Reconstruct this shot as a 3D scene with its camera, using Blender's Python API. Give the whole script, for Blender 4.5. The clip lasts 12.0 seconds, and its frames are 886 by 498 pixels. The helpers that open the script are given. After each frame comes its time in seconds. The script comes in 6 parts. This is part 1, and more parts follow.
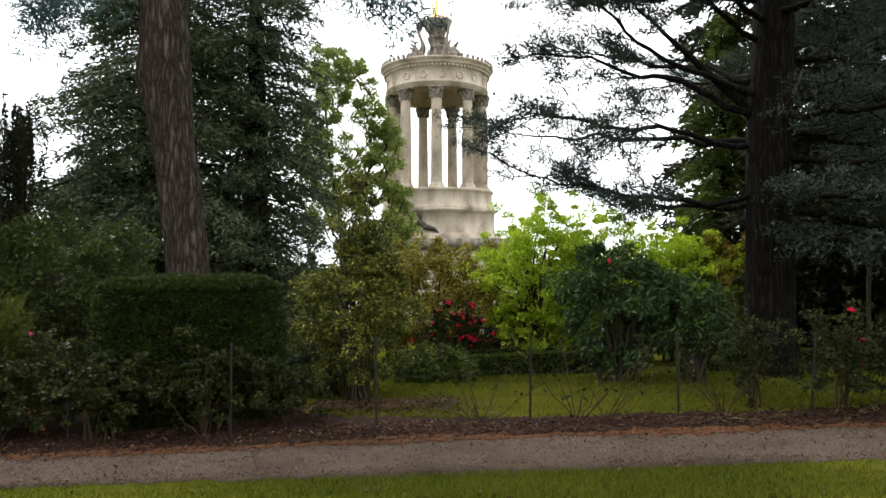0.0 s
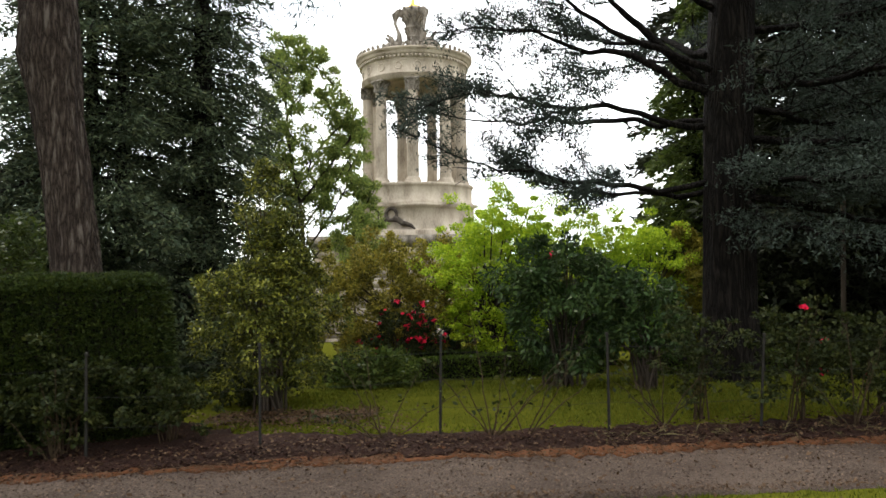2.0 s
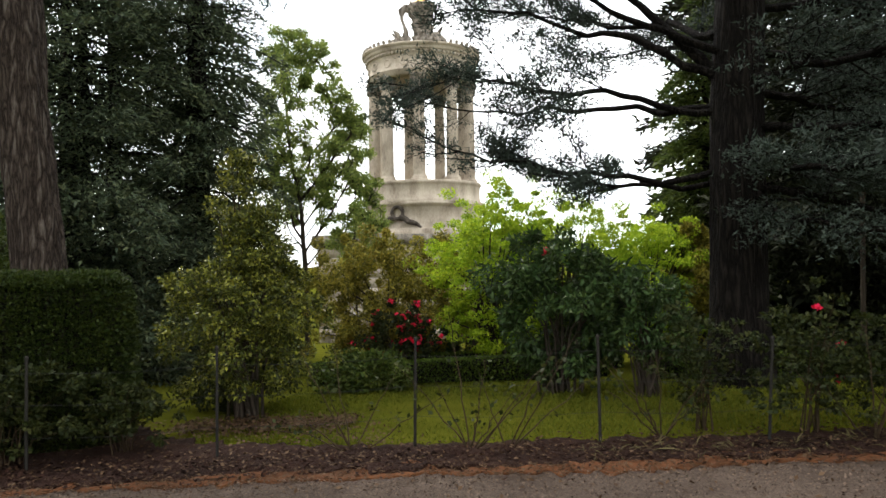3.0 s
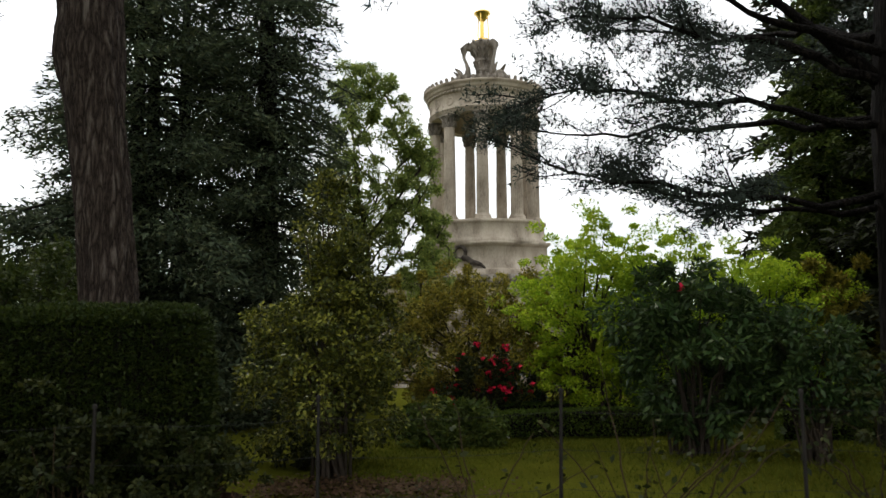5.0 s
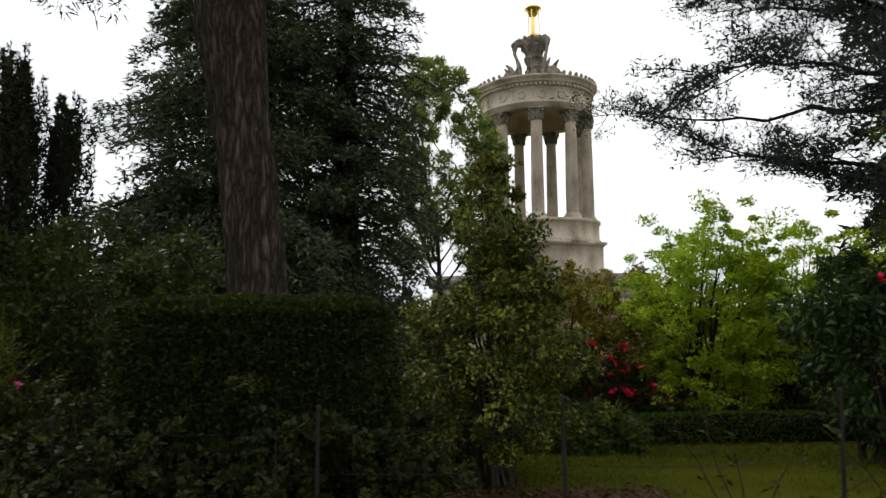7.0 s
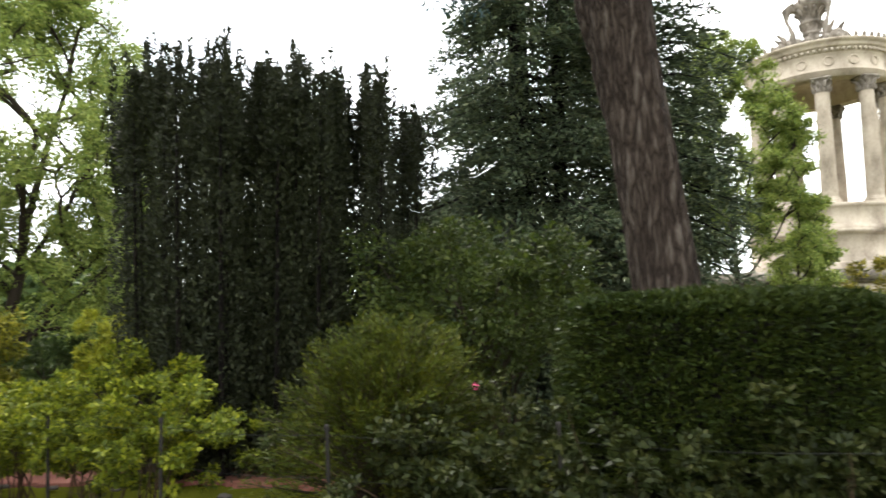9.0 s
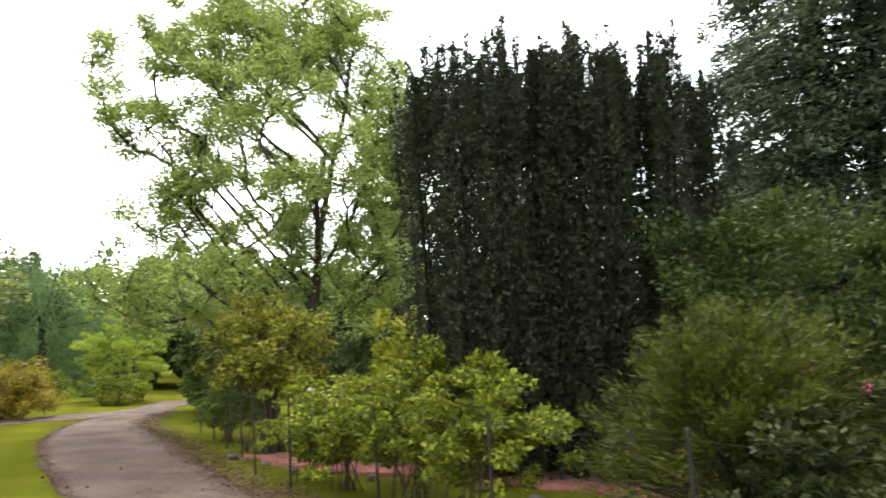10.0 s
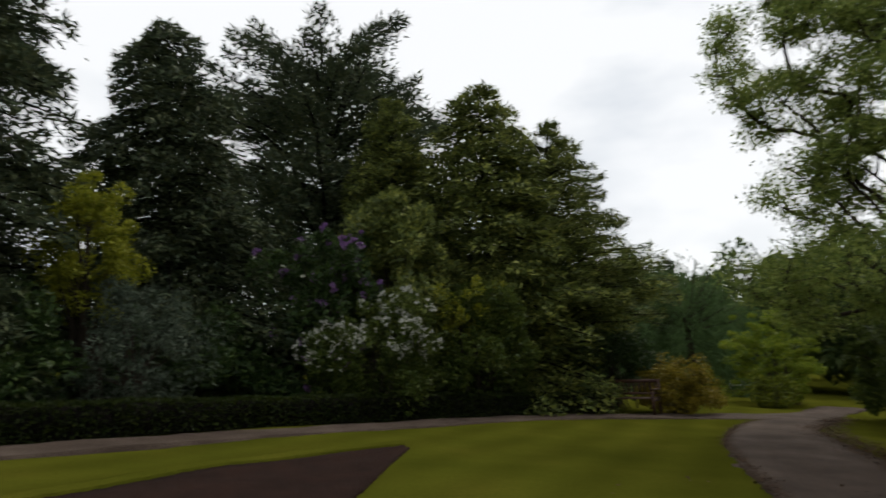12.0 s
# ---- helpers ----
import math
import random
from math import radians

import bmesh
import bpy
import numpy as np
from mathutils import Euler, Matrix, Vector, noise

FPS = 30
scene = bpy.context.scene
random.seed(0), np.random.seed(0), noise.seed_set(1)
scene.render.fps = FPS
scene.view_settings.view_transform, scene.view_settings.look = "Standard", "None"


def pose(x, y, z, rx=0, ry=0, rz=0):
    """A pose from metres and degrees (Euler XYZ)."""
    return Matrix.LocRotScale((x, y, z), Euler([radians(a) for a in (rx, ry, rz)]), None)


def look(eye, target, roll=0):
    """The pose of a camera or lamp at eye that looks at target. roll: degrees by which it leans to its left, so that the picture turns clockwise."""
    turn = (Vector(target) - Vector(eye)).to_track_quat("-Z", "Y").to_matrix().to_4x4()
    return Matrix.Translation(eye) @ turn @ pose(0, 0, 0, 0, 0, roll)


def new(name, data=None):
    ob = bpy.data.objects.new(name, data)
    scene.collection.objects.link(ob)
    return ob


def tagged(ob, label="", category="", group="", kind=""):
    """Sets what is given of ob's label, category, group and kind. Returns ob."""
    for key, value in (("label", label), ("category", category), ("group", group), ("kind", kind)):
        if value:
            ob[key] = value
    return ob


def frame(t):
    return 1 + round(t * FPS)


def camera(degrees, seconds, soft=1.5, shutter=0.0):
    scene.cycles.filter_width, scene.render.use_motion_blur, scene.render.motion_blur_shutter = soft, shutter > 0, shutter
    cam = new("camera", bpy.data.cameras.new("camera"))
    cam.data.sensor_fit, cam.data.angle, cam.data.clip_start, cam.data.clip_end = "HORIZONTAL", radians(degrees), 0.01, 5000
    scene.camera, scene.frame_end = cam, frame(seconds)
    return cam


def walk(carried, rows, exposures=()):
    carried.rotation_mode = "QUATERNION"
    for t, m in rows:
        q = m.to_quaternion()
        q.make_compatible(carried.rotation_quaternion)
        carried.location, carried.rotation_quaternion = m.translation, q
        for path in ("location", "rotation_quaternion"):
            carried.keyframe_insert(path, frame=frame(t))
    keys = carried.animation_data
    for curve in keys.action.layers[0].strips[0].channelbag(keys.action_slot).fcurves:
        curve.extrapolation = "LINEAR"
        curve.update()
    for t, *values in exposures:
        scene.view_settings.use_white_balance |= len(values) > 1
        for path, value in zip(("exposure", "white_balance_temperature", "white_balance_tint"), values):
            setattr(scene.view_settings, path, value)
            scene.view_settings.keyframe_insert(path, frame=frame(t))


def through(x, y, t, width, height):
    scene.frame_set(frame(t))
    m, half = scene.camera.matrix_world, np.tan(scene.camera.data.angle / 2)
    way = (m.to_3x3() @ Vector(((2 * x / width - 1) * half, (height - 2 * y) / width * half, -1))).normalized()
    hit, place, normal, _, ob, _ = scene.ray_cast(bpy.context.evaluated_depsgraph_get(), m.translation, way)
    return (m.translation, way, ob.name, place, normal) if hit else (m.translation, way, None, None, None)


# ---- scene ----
cam = camera(67.7, 12.0, soft=1.5, shutter=0.25)
PATH = [
    (0, (0.102, 0.384, 1.415), (-0.046, 2.378, 1.437), -0.24),
    (0.5, (0.257, 0.63, 1.381), (0.107, 2.624, 1.401), -0.34),
    (1, (0.603, 0.869, 1.371), (0.455, 2.863, 1.391), -0.64),
    (1.5, (0.893, 1.213, 1.333), (0.745, 3.207, 1.352), -0.64),
    (2, (1.168, 1.54, 1.353), (1.021, 3.535, 1.368), -0.74),
    (2.5, (1.432, 1.834, 1.338), (1.271, 3.828, 1.357), -0.87),
    (3, (1.531, 2.207, 1.295), (1.338, 4.198, 1.311), -0.85),
    (5, (0.557, 3.328, 1.189), (0.227, 5.295, 1.34), -0.47),
    (5.5, (0.087, 3.529, 1.181), (-0.246, 5.495, 1.334), -0.48),
    (6, (-0.387, 3.603, 1.204), (-0.727, 5.568, 1.362), -0.4),
    (6.5, (-0.784, 3.66, 1.14), (-1.132, 5.623, 1.3), -0.42),
    (8.5, (-2.838, 3.658, 1.047), (-3.598, 5.5, 1.223), -1.18),
    (9, (-3.321, 3.656, 1.051), (-4.31, 5.384, 1.235), -1.31),
    (9.5, (-3.782, 3.695, 1.033), (-5.062, 5.22, 1.227), -1.95),
    (10, (-4.196, 3.652, 0.984), (-5.725, 4.924, 1.193), -2.45),
    (10.5, (-4.639, 3.525, 0.947), (-6.357, 4.524, 1.177), -2.52),
    (11, (-5.045, 3.426, 0.976), (-6.92, 4.077, 1.219), -2.88),
    (11.5, (-5.399, 3.219, 0.949), (-7.373, 3.384, 1.22), -3.31),
    (12, (-5.647, 3.226, 0.886), (-7.591, 2.87, 1.192), -3.18),
]
EXPOSURE = [(0, -0.27), (3, -0.25), (5, -1.12), (6.5, -1.3), (8.5, -0.28), (9, 0.42), (9.5, 0.85), (10, 0.75), (10.5, 0.55), (11, -0.15), (11.5, -1.08), (12, -1.7)]
walk(cam, [(t, look(eye, target, roll)) for t, eye, target, roll in PATH], EXPOSURE)

# ---- daylight: thin bright cloud, the sun behind it ----
SUN_ELEVATION, SUN_HEADING = 50.0, -48.0  # degrees; heading clockwise from +y
world = bpy.data.worlds.new("sky")
scene.world = world
world.use_nodes = True
wn, wl = world.node_tree.nodes, world.node_tree.links
wn.clear()
w_out, w_bg = wn.new("ShaderNodeOutputWorld"), wn.new("ShaderNodeBackground")
w_sky, w_mix, w_noise, w_ramp = wn.new("ShaderNodeTexSky"), wn.new("ShaderNodeMix"), wn.new("ShaderNodeTexNoise"), wn.new("ShaderNodeValToRGB")
w_sky.sky_type, w_sky.sun_disc = "NISHITA", False
w_sky.sun_elevation, w_sky.sun_rotation = radians(SUN_ELEVATION), radians(SUN_HEADING)
w_map, w_tc = wn.new("ShaderNodeMapping"), wn.new("ShaderNodeTexCoord")
w_map.inputs["Scale"].default_value = (1.0, 1.0, 2.6)
w_noise.inputs["Scale"].default_value, w_noise.inputs["Detail"].default_value = 2.2, 5.0
w_ramp.color_ramp.elements[0].position, w_ramp.color_ramp.elements[0].color = 0.30, (16.0, 17.2, 18.6, 1)
w_ramp.color_ramp.elements[1].position, w_ramp.color_ramp.elements[1].color = 0.50, (24.0, 24.3, 24.6, 1)
w_mix.data_type = "RGBA"
w_mix.inputs[0].default_value = 0.86
wl.new(w_tc.outputs["Generated"], w_map.inputs["Vector"])
wl.new(w_map.outputs["Vector"], w_noise.inputs["Vector"])
wl.new(w_noise.outputs["Fac"], w_ramp.inputs["Fac"])
wl.new(w_sky.outputs["Color"], w_mix.inputs[6])
wl.new(w_ramp.outputs["Color"], w_mix.inputs[7])
wl.new(w_mix.outputs[2], w_bg.inputs["Color"])
w_bg.inputs["Strength"].default_value = 0.15
wl.new(w_bg.outputs["Background"], w_out.inputs["Surface"])
sun_data = bpy.data.lights.new("sun", "SUN")
sun_data.energy, sun_data.angle, sun_data.color = 3.6, radians(12), (1.0, 0.95, 0.86)
sun = new("sun", sun_data)
_e, _h = radians(SUN_ELEVATION), radians(SUN_HEADING)
sun.matrix_world = look((20 * math.sin(_h), 20 * math.cos(_h), 30), (20 * math.sin(_h) - math.cos(_e) * math.sin(_h), 20 * math.cos(_h) - math.cos(_e) * math.cos(_h), 30 - math.sin(_e)))


# ---- materials ----
def nodes_of(name):
    m = bpy.data.materials.new(name)
    m.use_nodes = True
    t = m.node_tree
    return m, t.nodes, t.links, t.nodes["Principled BSDF"]


def ramp_node(n, stops):
    r = n.new("ShaderNodeValToRGB")
    e = r.color_ramp.elements
    while len(e) < len(stops):
        e.new(0.5)
    for k, (pos, col) in enumerate(stops):
        e[k].position, e[k].color = pos, (*col, 1)
    return r


def leaf_material(name, dark, mid, light, rough=0.5, through=0.3):
    """Leaves that differ one by one and by clump, and let some light through."""
    m, n, l, bsdf = nodes_of(name)
    geo, tc = n.new("ShaderNodeNewGeometry"), n.new("ShaderNodeTexCoord")
    noise_n = n.new("ShaderNodeTexNoise")
    noise_n.inputs["Scale"].default_value, noise_n.inputs["Detail"].default_value = 1.6, 3.0
    l.new(tc.outputs["Object"], noise_n.inputs["Vector"])
    mixf = n.new("ShaderNodeMath")
    mixf.operation = "MULTIPLY_ADD"
    mixf.inputs[1].default_value = 0.55
    half = n.new("ShaderNodeMath")
    half.operation = "MULTIPLY"
    half.inputs[1].default_value = 0.45
    l.new(noise_n.outputs["Fac"], half.inputs[0])
    l.new(geo.outputs["Random Per Island"], mixf.inputs[0])
    l.new(half.outputs[0], mixf.inputs[2])
    r = ramp_node(n, [(0.15, dark), (0.5, mid), (0.9, light)])
    l.new(mixf.outputs[0], r.inputs["Fac"])
    l.new(r.outputs["Color"], bsdf.inputs["Base Color"])
    bsdf.inputs["Roughness"].default_value = rough
    bsdf.inputs["Specular IOR Level"].default_value = 0.14
    if through > 0:
        tr, mx = n.new("ShaderNodeBsdfTranslucent"), n.new("ShaderNodeMixShader")
        mx.inputs[0].default_value = through
        l.new(r.outputs["Color"], tr.inputs["Color"])
        l.new(bsdf.outputs[0], mx.inputs[1])
        l.new(tr.outputs[0], mx.inputs[2])
        l.new(mx.outputs[0], n["Material Output"].inputs["Surface"])
    return m


def surface(name, stops, scale=6.0, fine=60.0, rough=0.85, bump=0.3, depth=0.02, stretch=(1, 1, 1), metal=0.0, coarse=0.6, gloss=0.12):
    """A rough solid: two scales of noise in colour, with a bump from the fine one."""
    m, n, l, bsdf = nodes_of(name)
    tc, mp = n.new("ShaderNodeTexCoord"), n.new("ShaderNodeMapping")
    mp.inputs["Scale"].default_value = stretch
    l.new(tc.outputs["Object"], mp.inputs["Vector"])
    a, b = n.new("ShaderNodeTexNoise"), n.new("ShaderNodeTexNoise")
    a.inputs["Scale"].default_value, a.inputs["Detail"].default_value = scale, 6.0
    b.inputs["Scale"].default_value, b.inputs["Detail"].default_value = fine, 8.0
    b.inputs["Roughness"].default_value = 0.7
    l.new(mp.outputs[0], a.inputs["Vector"])
    l.new(mp.outputs[0], b.inputs["Vector"])
    mx = n.new("ShaderNodeMix")
    mx.inputs[0].default_value = 1.0 - coarse
    l.new(a.outputs["Fac"], mx.inputs[2])
    l.new(b.outputs["Fac"], mx.inputs[3])
    r = ramp_node(n, stops)
    l.new(mx.outputs[0], r.inputs["Fac"])
    l.new(r.outputs["Color"], bsdf.inputs["Base Color"])
    bp = n.new("ShaderNodeBump")
    bp.inputs["Strength"].default_value, bp.inputs["Distance"].default_value = bump, depth
    l.new(mx.outputs[0], bp.inputs["Height"])
    l.new(bp.outputs[0], bsdf.inputs["Normal"])
    bsdf.inputs["Roughness"].default_value, bsdf.inputs["Metallic"].default_value = rough, metal
    bsdf.inputs["Specular IOR Level"].default_value = gloss if rough > 0.8 else 0.4
    return m


def bark_material(name, stops, scale=7.0, tall=0.16):
    """Bark in long upright plates with dark furrows between."""
    m, n, l, bsdf = nodes_of(name)
    tc, mp = n.new("ShaderNodeTexCoord"), n.new("ShaderNodeMapping")
    mp.inputs["Scale"].default_value = (1, 1, tall)
    l.new(tc.outputs["Object"], mp.inputs["Vector"])
    warp, vor, fine = n.new("ShaderNodeTexNoise"), n.new("ShaderNodeTexVoronoi"), n.new("ShaderNodeTexNoise")
    warp.inputs["Scale"].default_value, warp.inputs["Detail"].default_value = scale * 0.9, 4.0
    fine.inputs["Scale"].default_value, fine.inputs["Detail"].default_value = scale * 6, 8.0
    add = n.new("ShaderNodeMix")
    add.data_type = "VECTOR"
    add.inputs[0].default_value = 0.16
    l.new(mp.outputs[0], warp.inputs["Vector"])
    l.new(mp.outputs[0], fine.inputs["Vector"])
    l.new(mp.outputs[0], add.inputs[4])
    l.new(warp.outputs["Color"], add.inputs[5])
    vor.feature = "DISTANCE_TO_EDGE"
    vor.inputs["Scale"].default_value = scale
    l.new(add.outputs[1], vor.inputs["Vector"])
    mul = n.new("ShaderNodeMath")
    mul.operation = "MULTIPLY_ADD"
    mul.inputs[1].default_value = 1.8
    l.new(vor.outputs["Distance"], mul.inputs[0])
    sc = n.new("ShaderNodeMath")
    sc.operation = "MULTIPLY"
    sc.inputs[1].default_value = 0.35
    l.new(fine.outputs["Fac"], sc.inputs[0])
    l.new(sc.outputs[0], mul.inputs[2])
    r = ramp_node(n, stops)
    l.new(mul.outputs[0], r.inputs["Fac"])
    l.new(r.outputs["Color"], bsdf.inputs["Base Color"])
    bp = n.new("ShaderNodeBump")
    bp.inputs["Strength"].default_value, bp.inputs["Distance"].default_value = 0.9, 0.05
    l.new(mul.outputs[0], bp.inputs["Height"])
    l.new(bp.outputs[0], bsdf.inputs["Normal"])
    bsdf.inputs["Roughness"].default_value = 0.9
    bsdf.inputs["Specular IOR Level"].default_value = 0.08
    return m


LAWN = surface("lawn", [(0.30, (0.04493, 0.05104, 0.006065)), (0.47, (0.06049, 0.06372, 0.007309)), (0.56, (0.0695, 0.07104, 0.008553)), (0.70, (0.09282, 0.08369, 0.01166))], 0.8, 26, 0.9, 0.8, 0.04, coarse=0.5, gloss=0.0)
def mown(m, heading, width, depth):
    """Faint bands left by the mower across a grass material."""
    n, l = m.node_tree.nodes, m.node_tree.links
    bsdf = n["Principled BSDF"]
    ramp = bsdf.inputs["Base Color"].links[0].from_socket
    tc, mp, wave = n.new("ShaderNodeTexCoord"), n.new("ShaderNodeMapping"), n.new("ShaderNodeTexWave")
    mp.inputs["Rotation"].default_value = (0, 0, radians(heading))
    wave.bands_direction, wave.wave_profile = "Y", "SIN"
    wave.inputs["Scale"].default_value = 0.314 / width
    wave.inputs["Distortion"].default_value, wave.inputs["Detail"].default_value, wave.inputs["Detail Scale"].default_value = 0.5, 2.0, 0.6
    span, mul = n.new("ShaderNodeMapRange"), n.new("ShaderNodeMix")
    span.inputs["To Min"].default_value, span.inputs["To Max"].default_value = 1 - depth, 1 + depth
    mul.data_type, mul.blend_type = "RGBA", "MULTIPLY"
    mul.inputs[0].default_value = 1.0
    l.new(tc.outputs["Object"], mp.inputs["Vector"])
    l.new(mp.outputs[0], wave.inputs["Vector"])
    l.new(wave.outputs["Fac"], span.inputs["Value"])
    l.new(ramp, mul.inputs[6])
    l.new(span.outputs[0], mul.inputs[7])
    l.new(mul.outputs[2], bsdf.inputs["Base Color"])


mown(LAWN, 14.0, 1.1, 0.08)
GRAVEL = surface("gravel", [(0.32, (0.02772, 0.01921, 0.01409)), (0.5, (0.07084, 0.05071, 0.0385)), (0.68, (0.1663, 0.1282, 0.101))], 1.2, 60, 0.9, 1.0, 0.03, coarse=0.3)
SOIL = surface("soil", [(0.3, (0.009425, 0.004193, 0.00268)), (0.55, (0.0257, 0.01138, 0.007503)), (0.8, (0.05569, 0.02545, 0.01474))], 2.5, 40, 0.95, 1.0, 0.05, coarse=0.4)
LITTER = surface("pine_litter", [(0.3, (0.03881, 0.01625, 0.00697)), (0.55, (0.09425, 0.03634, 0.01426)), (0.8, (0.1442, 0.07267, 0.03168))], 2.2, 55, 0.95, 0.8, 0.02)
RED_GRAVEL = surface("red_gravel", [(0.3, (0.0768, 0.0288, 0.0216)), (0.55, (0.1584, 0.0648, 0.048)), (0.8, (0.2208, 0.1152, 0.0912))], 1.5, 60, 0.95, 0.8, 0.02)
STONE = surface("sandstone", [(0.34, (0.19, 0.1565, 0.117)), (0.44, (0.3135, 0.2648, 0.203)), (0.54, (0.418, 0.3567, 0.2769)), (0.68, (0.5225, 0.4523, 0.3586))], 1.5, 13, 0.9, 0.5, 0.03, (1.045, 1.001, 0.516), coarse=0.62)
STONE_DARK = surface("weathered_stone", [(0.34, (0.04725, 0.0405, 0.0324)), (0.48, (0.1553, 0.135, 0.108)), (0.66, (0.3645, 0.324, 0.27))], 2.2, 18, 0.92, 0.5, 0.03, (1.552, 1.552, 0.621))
STONE_BLACK = surface("sooty_stone", [(0.34, (0.015, 0.012, 0.01)), (0.48, (0.045, 0.037, 0.03)), (0.66, (0.13, 0.11, 0.09))], 3.0, 20, 0.92, 0.5, 0.03)
GILT = surface("gilding", [(0.3, (0.75, 0.47, 0.10)), (0.6, (0.95, 0.68, 0.20)), (0.8, (1.0, 0.8, 0.34))], 3, 30, 0.28, 0.1, 0.01, metal=1.0)
IRON = surface("painted_iron", [(0.3, (0.0084, 0.0078, 0.0066)), (0.6, (0.024, 0.0216, 0.018)), (0.8, (0.051, 0.036, 0.027))], 5, 60, 0.88, 0.3, 0.005)
WIRE = surface("fence_wire", [(0.3, (0.0126, 0.0126, 0.0126)), (0.7, (0.02772, 0.02772, 0.02646))], 8, 60, 0.88, 0.1, 0.002)
BENCH_WOOD = surface("bench_wood", [(0.3, (0.0231, 0.00924, 0.00594)), (0.6, (0.0561, 0.0231, 0.0132)), (0.8, (0.0825, 0.0396, 0.02475))], 4, 30, 0.6, 0.3, 0.01, (1.98, 0.33, 1.98))
WHITE_WOOD = surface("painted_wood", [(0.3, (0.27, 0.27, 0.261)), (0.7, (0.36, 0.36, 0.351))], 4, 40, 0.5, 0.1, 0.004)
EDGE_STONE = surface("edging_stone", [(0.3, (0.0336, 0.0288, 0.024)), (0.55, (0.0672, 0.06, 0.0516)), (0.8, (0.1008, 0.0936, 0.084))], 5, 45, 0.9, 0.7, 0.02)
PINE_BARK = bark_material("pine_bark", [(0.1, (0.00592, 0.00429, 0.00336)), (0.32, (0.03108, 0.02262, 0.0176)), (0.6, (0.0555, 0.0429, 0.0328)), (0.95, (0.1036, 0.08736, 0.072))], 14.0, 0.17)
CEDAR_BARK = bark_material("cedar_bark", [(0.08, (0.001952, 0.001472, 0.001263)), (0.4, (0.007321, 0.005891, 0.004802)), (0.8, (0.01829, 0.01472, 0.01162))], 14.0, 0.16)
TWIG = surface("twig_bark", [(0.3, (0.01755, 0.01287, 0.00936)), (0.6, (0.0429, 0.03315, 0.02418)), (0.8, (0.0741, 0.0624, 0.04875))], 6, 40, 0.9, 0.4, 0.01, (0.39, 0.39, 0.117))
CANE = surface("rose_cane", [(0.3, (0.02052, 0.01539, 0.007524)), (0.6, (0.04788, 0.03078, 0.0171)), (0.8, (0.05132, 0.05472, 0.02052))], 6, 40, 0.88, 0.3, 0.005)

L_PINE = leaf_material("blue_pine_needles", (0.024, 0.044, 0.044), (0.044, 0.08, 0.084), (0.08, 0.128, 0.136), 0.55, 0.2)
L_SPRUCE = leaf_material("dark_conifer_needles", (0.02496, 0.03831, 0.02198), (0.05708, 0.07779, 0.03956), (0.1249, 0.1376, 0.06044), 0.55, 0.2)
L_CEDAR = leaf_material("cedar_needles", (0.02011, 0.02693, 0.02011), (0.03686, 0.05086, 0.0383), (0.06367, 0.08078, 0.05984), 0.6, 0.2)
L_YEW = leaf_material("yew_needles", (0.01171, 0.0138, 0.006642), (0.01924, 0.02354, 0.009594), (0.03178, 0.03572, 0.01328), 0.6, 0.12)
L_GOLDYEW = leaf_material("golden_yew_needles", (0.01403, 0.0247, 0.002775), (0.04211, 0.056, 0.005177), (0.09627, 0.09553, 0.00925), 0.5, 0.25)
L_HEDGE = leaf_material("clipped_hedge_leaves", (0.009279, 0.01627, 0.00267), (0.01933, 0.03118, 0.00445), (0.04448, 0.05424, 0.007786), 0.5, 0.25)
L_BOX = leaf_material("box_leaves", (0.02268, 0.03927, 0.006048), (0.05292, 0.08568, 0.01008), (0.121, 0.1571, 0.02016), 0.5, 0.25)
L_HOLLY = leaf_material("variegated_leaves", (0.01376, 0.01978, 0.0043), (0.0559, 0.06708, 0.01032), (0.2924, 0.2838, 0.043), 0.4, 0.16)
L_BROWN = leaf_material("olive_brown_leaves", (0.0628, 0.06291, 0.009204), (0.1941, 0.1715, 0.02302), (0.3768, 0.3089, 0.04349), 0.5, 0.25)
L_LIME = leaf_material("lime_leaves", (0.1303, 0.225, 0.01303), (0.3349, 0.4683, 0.02604), (0.5771, 0.6557, 0.05115), 0.5, 0.45)
L_MAGNOLIA = leaf_material("olive_magnolia_leaves", (0.03, 0.034, 0.005), (0.125, 0.128, 0.014), (0.34, 0.31, 0.035), 0.5, 0.3)
L_FRESH = leaf_material("fresh_azalea_leaves", (0.072, 0.112, 0.0096), (0.16, 0.216, 0.0176), (0.288, 0.32, 0.032), 0.5, 0.4)
L_RHODO = leaf_material("rhododendron_leaves", (0.01719, 0.03372, 0.0103), (0.03436, 0.06405, 0.01779), (0.07638, 0.1079, 0.02809), 0.35, 0.2)
L_ROSE = leaf_material("rose_leaves", (0.009307, 0.01401, 0.003252), (0.02069, 0.02803, 0.005575), (0.05171, 0.05256, 0.01161), 0.55, 0.25)
L_ROSE_LIGHT = leaf_material("light_rose_leaves", (0.02558, 0.03837, 0.005329), (0.0906, 0.1172, 0.009592), (0.3198, 0.3304, 0.02558), 0.45, 0.35)
L_ASH = leaf_material("ash_leaves", (0.1017, 0.15, 0.03451), (0.2034, 0.2637, 0.05752), (0.366, 0.4, 0.1035), 0.5, 0.34)
L_GREEN = leaf_material("mid_green_leaves", (0.02699, 0.04845, 0.00867), (0.05998, 0.0867, 0.01517), (0.1199, 0.1428, 0.02601), 0.5, 0.35)
